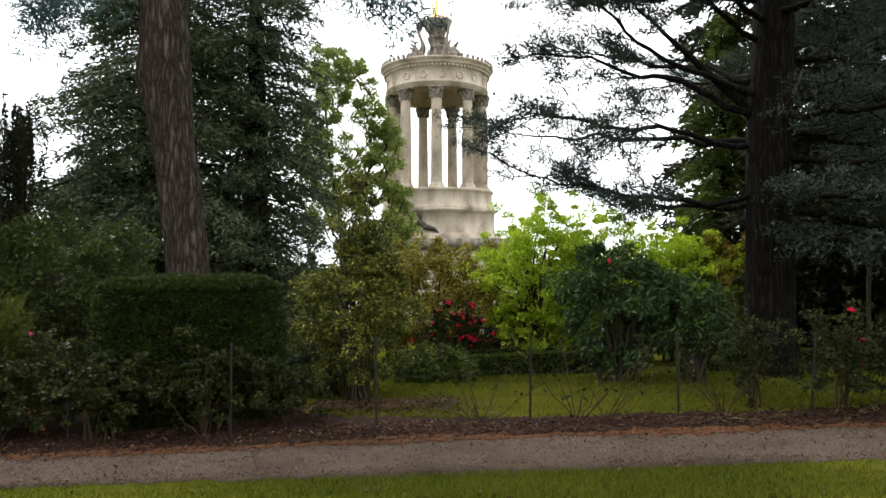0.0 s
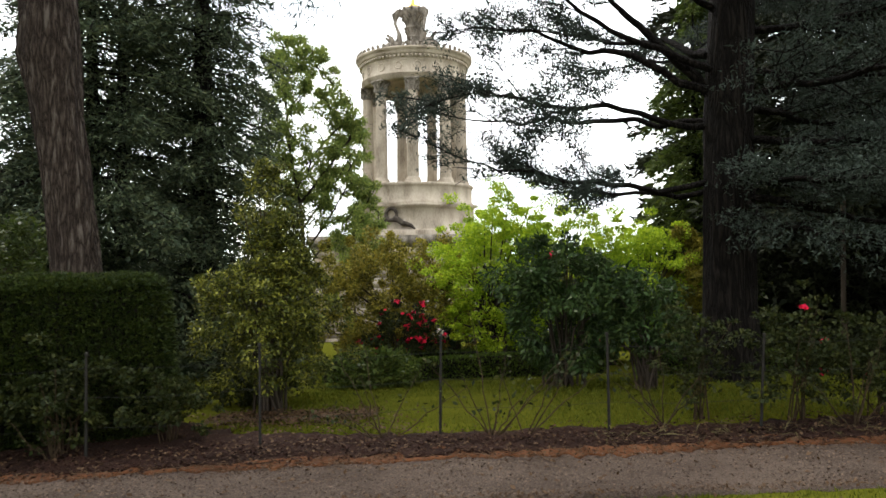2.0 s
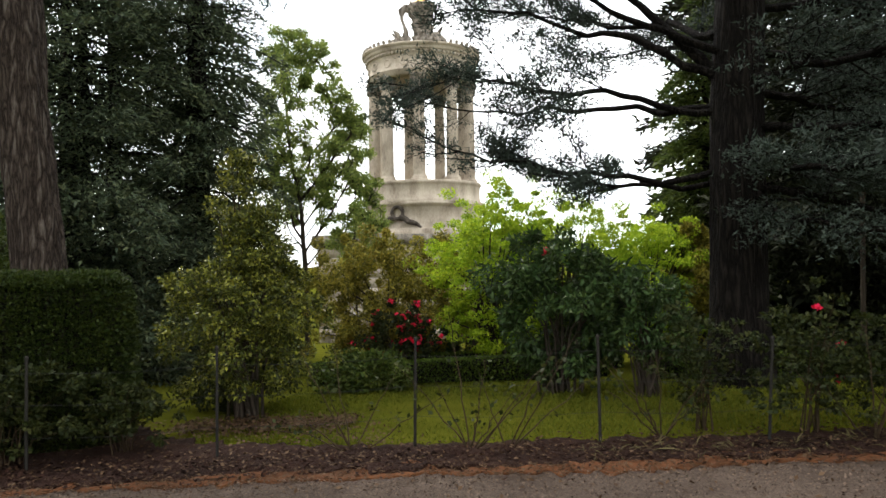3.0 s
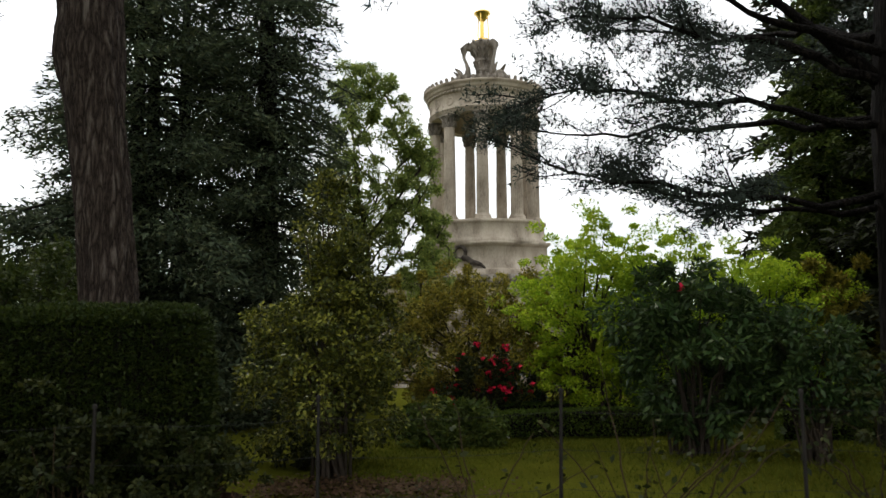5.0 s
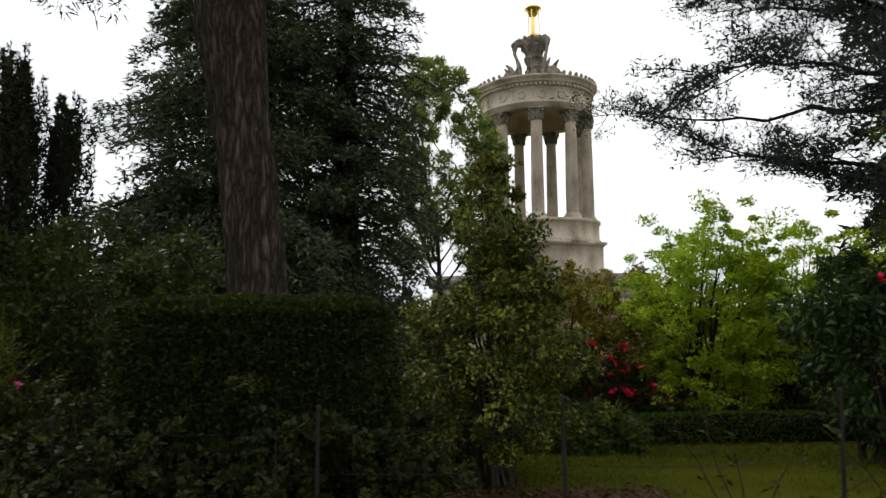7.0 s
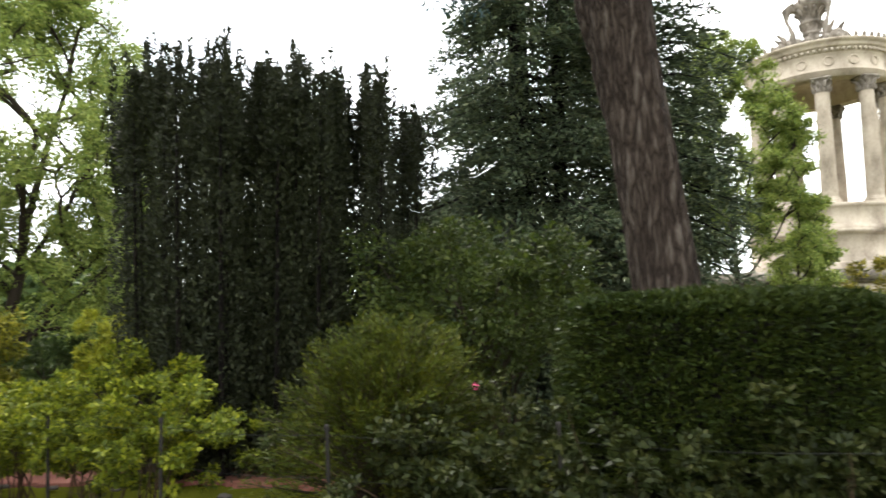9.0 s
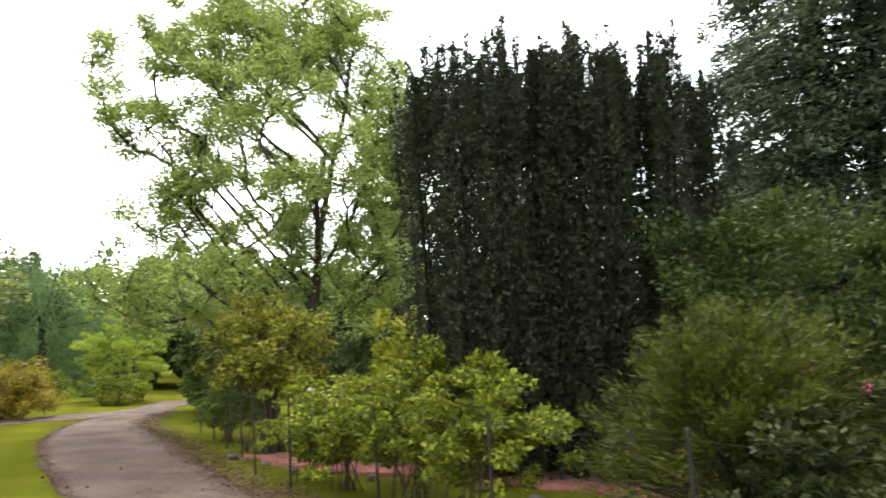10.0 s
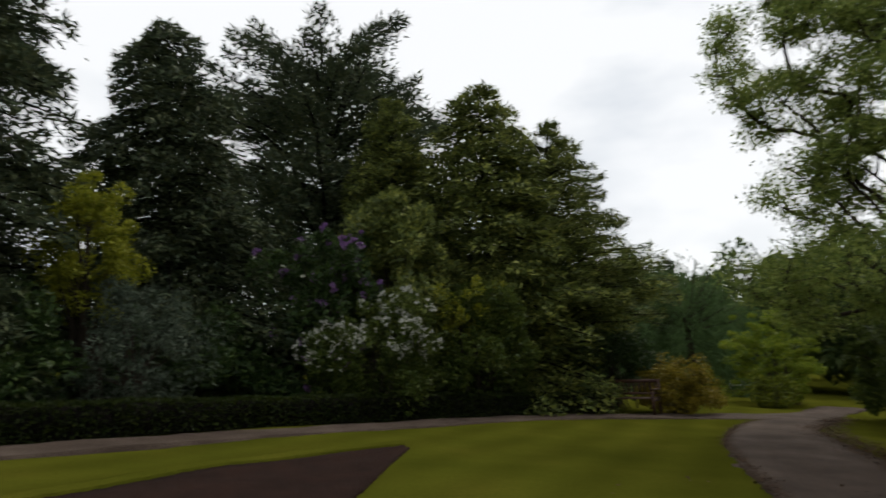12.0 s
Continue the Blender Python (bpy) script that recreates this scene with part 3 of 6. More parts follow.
def clipped(name, label, pts, width, height, mat, n, size, seed, core, category="hedge"):
    """A clipped hedge along a line on the ground: a solid bark-coloured core, dark for the shade inside, and a close
    skin of leaves.
    """
    rng = np.random.default_rng(seed)
    P = np.array(pts, float)
    seg = np.diff(P, axis=0)
    ln = np.hypot(seg[:, 0], seg[:, 1])
    t = thing(name, float(P[:, 0].mean()), float(P[:, 1].mean()), None, label, category)
    cores, LP, LO = [], [], []
    for k in range(len(seg)):
        d = seg[k] / ln[k]
        nx = np.array([-d[1], d[0]])
        m = int(n * ln[k] / ln.sum())
        s, face = rng.uniform(0, ln[k], m), rng.random(m)
        topf = width / (width + 2 * height)
        wob = 0.03 * height * np.sin(s * 2.3 + k) + 0.02 * height * np.sin(s * 6.1)
        off = np.where(face < topf, rng.uniform(-0.5, 0.5, m) * width, np.where(face < (1 + topf) / 2, -0.5, 0.5) * width * (1 + rng.normal(0, 0.025, m)))
        hz = np.where(face < topf, height * (1 + rng.normal(0, 0.012, m)), height * rng.uniform(0.0, 1.0, m)) + wob * (face < topf)
        edge = np.abs(off) / (0.5 * width)
        hz = hz - (face < topf) * height * 0.06 * edge ** 6
        xy = P[k] + np.outer(s, d) + np.outer(off, nx)
        LP.append(np.column_stack([xy, ground_z(xy[:, 0], xy[:, 1]) + hz]))
        o3 = np.where((face < topf)[:, None], np.array([[0, 0, 1.0]]), np.column_stack([np.outer(np.sign(off), nx), np.zeros(m)]))
        LO.append(o3)
        c = P[k] + seg[k] / 2
        V, F = box((c[0], c[1], 0), (ln[k] + 0.02, width * 0.9, height * 0.95), math.degrees(math.atan2(d[1], d[0])))
        V[:, 2] += height * 0.475 + ground_z(V[:, 0], V[:, 1])
        cores.append((V, F))
    for end, sgn, k in ((P[0], -1, 0), (P[-1], 1, -1)):
        d = seg[k] / ln[k] * sgn
        nx = np.array([-d[1], d[0]])
        m = int(n * 0.5 * width / ln.sum()) + 20
        off, hz = rng.uniform(-0.5, 0.5, m) * width, rng.uniform(0, 1, m) * height
        xy = end + np.outer(off, nx) + d * 0.02
        LP.append(np.column_stack([xy, ground_z(xy[:, 0], xy[:, 1]) + hz]))
        LO.append(np.column_stack([np.tile(d, (m, 1)), np.zeros(m)]))
    obj("shade_core", cores, core, t)
    LP, LO = np.concatenate(LP), np.concatenate(LO)
    obj("foliage", [leaves(rng, LP, size, 0.5, LO, 0.9, -0.1, 0.2, True)], mat, t)
    return t


# ---- ground ----
def sheet(name, V, F, mat, label="", category="", kind="structure"):
    ob = obj(name, [(V, F)], mat, smooth=True)
    return tagged(ob, label, category, "", kind)


xs = np.concatenate([np.linspace(-420, -60, 19), np.linspace(-57, 30, 175), np.linspace(36, 420, 18)])
ys = np.concatenate([np.linspace(-420, -40, 18), np.linspace(-37, 45, 165), np.linspace(52, 420, 18)])
GX, GY = np.meshgrid(xs, ys, indexing="ij")
bump_z = 0.025 * np.sin(GX * 0.9 + 1.3) * np.sin(GY * 0.7) - 0.02
V = np.stack([GX, GY, ground_z(GX, GY) + bump_z], -1).reshape(-1, 3)
ni, nj = GX.shape
ii, jj = np.meshgrid(np.arange(ni - 1), np.arange(nj - 1), indexing="ij")
k0 = (ii * nj + jj).ravel()
sheet("ground", V, np.stack([k0, k0 + nj, k0 + nj + 1, k0 + 1], 1), LAWN, "mown green lawn falling gently away", "lawn")


def strip(name, left, right, mat, lift, label, category, seed=1, rag=0.05, m=260):
    """A ground covering between two lines, with a slightly ragged edge and a real drop at its sides."""
    rng = np.random.default_rng(seed)

    def along(line):
        P = np.array(line, float)
        s = np.concatenate([[0], np.cumsum(np.hypot(*np.diff(P, axis=0).T))])
        u = np.linspace(0, s[-1], m)
        Q = np.stack([np.interp(u, s, P[:, 0]), np.interp(u, s, P[:, 1])], 1)
        wide = m // 12 | 1
        ker = np.hanning(wide)
        ker /= ker.sum()
        for c in range(2):
            Q[:, c] = np.convolve(np.pad(Q[:, c], wide // 2, mode="reflect", reflect_type="odd"), ker, "valid")
        return Q

    A, B = along(left), along(right)
    ker = np.hanning(5) / np.hanning(5).sum()
    jag = np.convolve(rng.normal(0, rag * 1.6, m), ker, "same"), np.convolve(rng.normal(0, rag * 1.6, m), ker, "same")
    d = unit(B - A)
    A, B = A + d * jag[0][:, None], B + d * jag[1][:, None]
    cols = 9
    rows = []
    for k in range(cols):
        f = k / (cols - 1)
        Q = A * (1 - f) + B * f
        z = ground_z(Q[:, 0], Q[:, 1]) + lift + 0.015 * np.sin(Q[:, 0] * 2.1) * np.sin(Q[:, 1] * 1.7 + k)
        rows.append(np.column_stack([Q, z]))
    low = [r.copy() for r in (rows[0], rows[-1])]
    for r in low:
        r[:, 2] -= 0.12
    grid = np.stack([low[0]] + rows + [low[1]], 1)
    c = grid.shape[1]
    i, j = np.meshgrid(np.arange(m - 1), np.arange(c - 1), indexing="ij")
    k = (i * c + j).ravel()
    return sheet(name, grid.reshape(-1, 3), np.stack([k, k + c, k + c + 1, k + 1], 1), mat, label, category)


LAWN_EDGE = [(16, 7.4), (8, 6.95), (3.64, 6.64), (-0.52, 6.28), (-4.17, 5.84), (-8.5, 5.2), (-12.3, 5.1), (-15.5, 5.35), (-18.4, 5.7), (-21, 6.4), (-23.4, 7.3), (-25.5, 8.6), (-28.3, 9.9), (-33, 12.2)]
FENCE_EDGE = [(16, 9.1), (8, 8.5), (4.5, 8.2), (-0.67, 7.72), (-3.0, 7.25), (-5.4, 6.95), (-8.5, 6.75), (-12.2, 6.85), (-14.9, 7.3), (-17.5, 7.75), (-21.8, 8.3), (-25.2, 9.9), (-28.0, 11.2), (-32.5, 13.6)]
strip("path", LAWN_EDGE, FENCE_EDGE, GRAVEL, 0.018, "grey gravel garden path with pine litter at its edge", "path", 3, 0.03, 900)
strip("path_litter", [(x, y - 0.1) for x, y in FENCE_EDGE[:7]], [(x, y + 0.34) for x, y in FENCE_EDGE[:7]], LITTER, 0.034, "band of rust-brown pine litter along the path", "pine litter", 4, 0.05, 700)
strip("soil_bed", [(x, y + 0.12) for x, y in FENCE_EDGE[:7]], [(16, 10.3), (8, 9.5), (4.5, 9.15), (1.5, 9.0), (-0.7, 8.95), (-2.3, 9.5), (-3.4, 10.6), (-5.4, 10.6), (-7.6, 9.2)], SOIL, 0.045, "bare dark soil bed strewn with fallen leaves", "flower bed", 5, 0.06, 500)
HEDGE_PATH_IN = [(-25.5, 9.3), (-24.2, 7.2), (-22.6, 3.6), (-19.9, 1.25), (-16.5, -1.2), (-12.6, -3.5), (-6, -6.6), (2, -9.5)]
HEDGE_PATH_OUT = [(-27.5, 9.6), (-25.6, 6.6), (-23.3, 2.9), (-20.5, 0.5), (-17.0, -2.0), (-13.1, -4.3), (-6.4, -7.5), (1.7, -10.4)]
strip("path_west", HEDGE_PATH_IN, HEDGE_PATH_OUT, GRAVEL, 0.022, "narrow grey gravel path beside a low hedge", "path", 6, 0.03)
strip("soil_island", [(-15.6, 0.55), (-14.2, -0.15), (-12.8, -0.87), (-10.9, -1.45), (-7.5, -2.3)], [(-15.5, 0.75), (-14.0, 0.9), (-12.3, 1.08), (-10.5, 1.2), (-7.0, 0.6)], SOIL, 0.012, "pointed bed of bare brown soil cut into the lawn", "flower bed", 7, 0.006)
strip("red_path", [(-14.6, 8.0), (-12.3, 8.3), (-10.2, 9.6), (-8.6, 10.0), (-7.2, 9.6)], [(-14.2, 8.9), (-12.2, 9.4), (-10.1, 10.9), (-8.4, 11.1), (-6.9, 10.6)], RED_GRAVEL, 0.02, "worn path of red gravel between the shrubs", "path", 8, 0.08)

# ---- monument ----
MX, MY = -3.0, 38.0


def monument():
    t = thing("monument", MX, MY, None, "grey sandstone round temple monument with fluted columns and gilt finial", "monument")
    zb = gz(MX, MY)

    def hexa(R, twist=-78.0, s=6):
        return [(MX + R * math.cos(radians(twist + 60 * k)), MY + R * math.sin(radians(twist + 60 * k))) for k in range(s)]

    def prism(prof):
        V = np.array([(x, y, z) for R, z in prof for x, y in hexa(R)])
        j = np.arange(6)
        F = np.concatenate([np.stack([i * 6 + j, i * 6 + (j + 1) % 6, (i + 1) * 6 + (j + 1) % 6, (i + 1) * 6 + j], 1) for i in range(len(prof) - 1)])
        return V, F

    # podium: broad block with coping, ashlar courses
    pod = [box((MX, MY + 0.4, (zb + 1.85) / 2 - 0.2), (9.6, 8.4, 1.85 - zb + 0.4))]
    obj("podium", pod, STONE, t)
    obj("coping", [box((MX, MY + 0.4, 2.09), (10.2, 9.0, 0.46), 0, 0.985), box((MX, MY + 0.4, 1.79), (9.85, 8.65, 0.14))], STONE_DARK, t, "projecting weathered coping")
    rng = np.random.default_rng(2)
    course = 0
    for z in np.arange(1.45, zb, -0.5):
        xx = MX - 4.75 + (0.55 if course % 2 else 0)
        while xx < MX + 4.7:
            w = min(1.1, MX + 4.75 - xx)
            ob = obj("ashlar_block", [box((xx + w / 2, MY - 3.83, z), (w - 0.03, 0.12 + rng.uniform(0, 0.02), 0.47))], STONE, t)
            xx += w
        course += 1
    # hexagonal pedestal
    obj("pedestal", [prism([(3.72, 2.3), (3.72, 2.56), (3.6, 2.6), (3.42, 2.68), (3.42, 3.7), (3.46, 3.74), (3.62, 3.84), (3.62, 3.96), (3.1, 3.98)])], STONE, t)
    # carved wreath on the pedestal's face
    a0 = radians(-78 - 30)
    fx, fy = MX + 3.42 * 0.866 * math.cos(a0), MY + 3.42 * 0.866 * math.sin(a0)
    tx, ty = -math.sin(a0), math.cos(a0)
    ring = []
    for k in range(25):
        b = 2 * math.pi * k / 24
        ring.append((fx + tx * 0.30 * math.cos(b) + 0.09 * math.cos(a0), fy + ty * 0.30 * math.cos(b) + 0.09 * math.sin(a0), 3.42 + 0.30 * math.sin(b)))
    wreath = tube(ring, 0.09, 8)
    for sgn in (-1, 1):
        swag = [(fx + tx * sgn * (0.15 + 0.24 * k) + 0.09 * math.cos(a0), fy + ty * sgn * (0.15 + 0.24 * k) + 0.09 * math.sin(a0), 3.2 - 0.10 * k + 0.06 * math.sin(k * 2.2)) for k in range(6)]
        wreath += tube(swag, [0.13, 0.15, 0.14, 0.12, 0.10, 0.05], 8, np.random.default_rng(4), 0.2)
    obj("carved_wreath", wreath, STONE_BLACK, t, "dark weathered carved wreath with ribbons", smooth=True)
    # round drum carrying the columns
    obj("drum", [lathe(MX, MY, [(3.2, 3.95), (3.2, 4.1), (3.12, 4.16), (3.12, 4.84), (3.15, 4.87), (3.2, 4.93), (3.2, 5.06), (0.1, 5.08)], 72)], STONE, t)
    # nine fluted columns
    top, R = 10.45, 2.6
    s = 80
    ang = np.linspace(0, 2 * np.pi, s, endpoint=False)
    flute = 1 - 0.12 * np.clip(np.cos(ang * 20), 0, 1)
    zs = np.linspace(0.28, top - 5.06 - 0.62, 9)
    col_V = []
    for z in zs:
        f = (z - zs[0]) / (zs[-1] - zs[0])
        rr = 0.315 * (1 - 0.15 * f ** 1.6)
        col_V.append(np.stack([rr * flute * np.cos(ang), rr * flute * np.sin(ang), np.full(s, z)], 1))
    j = np.arange(s)
    col_F = np.concatenate([np.stack([i * s + j, i * s + (j + 1) % s, (i + 1) * s + (j + 1) % s, (i + 1) * s + j], 1) for i in range(len(zs) - 1)])
    shaft = (np.concatenate(col_V), col_F)
    base_l = lathe(0, 0, [(0.44, 0), (0.44, 0.09), (0.41, 0.1), (0.43, 0.15), (0.41, 0.19), (0.36, 0.21), (0.38, 0.25), (0.33, 0.29)], 32)
    zc = top - 5.06 - 0.62
    bell = lathe(0, 0, [(0.27, zc), (0.29, zc + 0.03), (0.26, zc + 0.05), (0.27, zc + 0.3), (0.36, zc + 0.52), (0.38, zc + 0.54)], 24)
    acan = []
    for row, (m, z0, z1, r0, r1) in enumerate(((8, 0.03, 0.26, 0.29, 0.38), (8, 0.2, 0.45, 0.29, 0.43))):
        for q in range(m):
            b = 2 * math.pi * (q + 0.5 * row) / m
            c, sn = math.cos(b), math.sin(b)
            P = [((r0 + (r1 - r0) * u ** 2.5) * c, (r0 + (r1 - r0) * u ** 2.5) * sn, zc + z0 + (z1 - z0) * (u if u < 0.9 else 0.86)) for u in (0, 0.3, 0.6, 0.85, 1.0)]
            acan += tube(P, [0.07, 0.085, 0.075, 0.05, 0.02], 6)
    for q in range(4):
        b = math.pi / 4 + q * math.pi / 2
        acan += tube([(0.28 * math.cos(b), 0.28 * math.sin(b), zc + 0.36), (0.42 * math.cos(b), 0.42 * math.sin(b), zc + 0.5), (0.5 * math.cos(b), 0.5 * math.sin(b), zc + 0.46)], [0.05, 0.06, 0.05], 6)
    abacus = box((0, 0, zc + 0.58), (0.76, 0.76, 0.08))
    shaft_me = base_me = cap_me = None
    for k in range(9):
        b = radians(-86 + 40 * k)
        px, py = MX + R * math.cos(b), MY + R * math.sin(b)
        if shaft_me is None:
            c = thing("column", px, py, 5.06)
            move = np.array([px, py, 5.06])
            a1 = obj("shaft", [(shaft[0] + move, shaft[1])], STONE, c, smooth=False)
            a2 = obj("column_base", [(base_l[0] + move, base_l[1])], STONE, c)
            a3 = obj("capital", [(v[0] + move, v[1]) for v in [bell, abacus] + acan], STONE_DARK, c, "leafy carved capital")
            shaft_me, base_me, cap_me = a1.data, a2.data, a3.data
            c.parent = t
            c.location = Vector((px, py, 5.06)) - t.location
        else:
            c = new("column")
            c.parent = t
            c.location = Vector((px, py, 5.06)) - t.location
            for nm, me in (("shaft", shaft_me), ("column_base", base_me), ("capital", cap_me)):
                o = new(nm, me)
                o.parent = c
            c.rotation_euler = (0, 0, b - radians(-86))
    # entablature and cornice
    obj("entablature", [lathe(MX, MY, [(2.2, 10.45), (2.84, 10.45), (2.84, 10.55), (2.87, 10.56), (2.87, 10.67), (2.93, 10.7), (2.93, 10.74), (2.86, 10.77), (2.86, 11.38), (2.9, 11.41), (2.9, 11.46)], 96), lathe(MX, MY, [(2.2, 10.45), (2.2, 11.3), (0.2, 11.55)], 48)], STONE, t)
    obj("cornice", [lathe(MX, MY, [(2.88, 11.44), (2.92, 11.46), (2.92, 11.64), (3.04, 11.67), (3.08, 11.72), (3.08, 11.82), (3.16, 11.86), (3.22, 11.93), (3.22, 11.99), (3.0, 12.06), (2.2, 12.3), (1.2, 12.5), (0.1, 12.6)], 96)], STONE, t)
    first = None
    for k in range(84):
        b = 2 * math.pi * k / 84
        p = Vector((MX + 2.95 * math.cos(b), MY + 2.95 * math.sin(b), 11.56))
        if first is None:
            first = obj("dentil", [box(p, (0.13, 0.11, 0.13))], STONE, t, at=p).data
        else:
            o = new("dentil", first)
            o.parent, o.location, o.rotation_euler = t, p - t.location, (0, 0, b)
    for k in range(18):
        wre = []
        b = radians(-80 + 20 * k)
        for q in range(12):
            g0, g1 = 2 * math.pi * q / 12, 2 * math.pi * (q + 1) / 12
            e = 0.19
            wre.append(cones([(MX + 2.87 * math.cos(b + e * math.cos(g0) / 2.8), MY + 2.87 * math.sin(b + e * math.cos(g0) / 2.8), 11.1 + e * math.sin(g0))], [(MX + 2.87 * math.cos(b + e * math.cos(g1) / 2.8), MY + 2.87 * math.sin(b + e * math.cos(g1) / 2.8), 11.1 + e * math.sin(g1))], 0.035, 0.035, 5))
        obj("frieze_wreath", wre, STONE, t)
    ante = lathe(0, 0, [(0.06, 0), (0.1, 0.08), (0.085, 0.17), (0.03, 0.23), (0.0, 0.24)], 7)
    first = None
    for k in range(54):
        b = 2 * math.pi * k / 54
        p = Vector((MX + 3.12 * math.cos(b), MY + 3.12 * math.sin(b), 12.0))
        if first is None:
            o = obj("antefix", [(ante[0] + np.array(p), ante[1])], STONE_DARK, t, at=p)
            first = o.data
        else:
            o = new("antefix", first)
            o.parent = t
            o.location = p - t.location
    # crowning tripod base with three scrolled supports
    crown = [lathe(MX, MY, [(1.3, 12.42), (1.25, 12.6), (0.7, 12.66), (0.5, 12.8), (0.36, 12.9), (0.32, 13.3), (0.4, 13.36), (0.4, 13.44), (0.34, 13.5), (0.38, 13.75), (0.5, 13.82), (0.54, 13.9), (0.42, 13.98), (0.4, 14.2), (0.5, 14.42), (0.7, 14.6), (0.78, 14.78), (0.66, 14.94), (0.3, 15.02)], 28)]
    rng = np.random.default_rng(8)
    for row, (m, r0, z0, r1, z1) in enumerate(((10, 0.33, 13.45, 0.48, 13.8), (12, 0.4, 14.0, 0.68, 14.5), (12, 0.5, 14.35, 0.86, 14.88), (9, 0.33, 12.85, 0.44, 13.25))):
        for q in range(m):
            b = 2 * math.pi * (q + 0.5 * (row % 2)) / m
            c, sn = math.cos(b), math.sin(b)
            k = rng.uniform(0.9, 1.1)
            crown += tube([(MX + r * c, MY + r * sn, z) for r, z in ((r0, z0), (r0 + 0.05, (z0 + z1) / 2), (r1 * k, z1), (r1 * k + 0.03, z1 - 0.1))], [0.05, 0.07, 0.07, 0.03], 6)
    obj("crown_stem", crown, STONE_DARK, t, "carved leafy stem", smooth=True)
    for k in range(3):
        b = radians(-165 + 120 * k)
        c, sn = math.cos(b), math.sin(b)

        def arc(P, R, seed):
            return tube([(MX + q * c - w * sn, MY + q * sn + w * c, z) for q, z, w in P], R, 8, np.random.default_rng(seed), 0.08)

        # crouching winged beast: haunch, chest, slender neck, head
        sc = arc([(1.75, 12.5, 0), (1.6, 12.66, 0), (1.3, 12.78, 0), (1.05, 12.86, 0), (0.82, 13.15, 0), (0.8, 13.5, 0), (0.92, 13.85, 0), (1.02, 14.12, 0), (1.0, 14.4, 0)], [0.14, 0.29, 0.34, 0.3, 0.2, 0.12, 0.09, 0.09, 0.11], k)
        sc += arc([(1.02, 14.3, 0), (1.02, 14.58, 0), (0.86, 14.72, 0), (0.62, 14.66, 0)], [0.12, 0.22, 0.24, 0.2], k + 5)
        for w in (-0.22, 0.22):
            sc += arc([(1.1, 12.9, w), (1.3, 13.2, w * 1.2), (1.55, 13.42, w * 1.3)], [0.14, 0.12, 0.04], k + 9)
            sc += arc([(0.95, 12.95, w * 0.8), (1.0, 12.7, w), (1.12, 12.55, w), (1.3, 12.52, w)], [0.12, 0.1, 0.09, 0.06], k + 11)
            sc += arc([(1.55, 12.75, w), (1.72, 12.62, w), (1.8, 12.52, w), (1.95, 12.5, w)], [0.13, 0.12, 0.1, 0.05], k + 13)
        obj("scroll_support", sc, STONE_DARK, t, "crouching carved beast with slender neck", smooth=True)
    gold = [lathe(MX, MY, [(0.45, 15.0), (0.42, 15.12), (0.2, 15.16), (0.16, 15.2)], 16), lathe(MX, MY, [(0.09, 15.1), (0.09, 16.2)], 12), lathe(MX, MY, [(0.1, 16.15), (0.2, 16.25), (0.3, 16.4), (0.32, 16.5), (0.46, 16.58), (0.44, 16.66), (0.1, 16.72), (0.0, 16.86)], 20)]
    for k in range(3):
        b = radians(20 + 120 * k)
        gold.append(cones([(MX + 0.36 * math.cos(b), MY + 0.36 * math.sin(b), 15.1)], [(MX + 0.3 * math.cos(b), MY + 0.3 * math.sin(b), 16.5)], 0.035, 0.03, 6))
    obj("gilt_tripod", gold, GILT, t, "shining gilded tripod finial", smooth=True)
    return t


monument()

# ---- the large trees ----


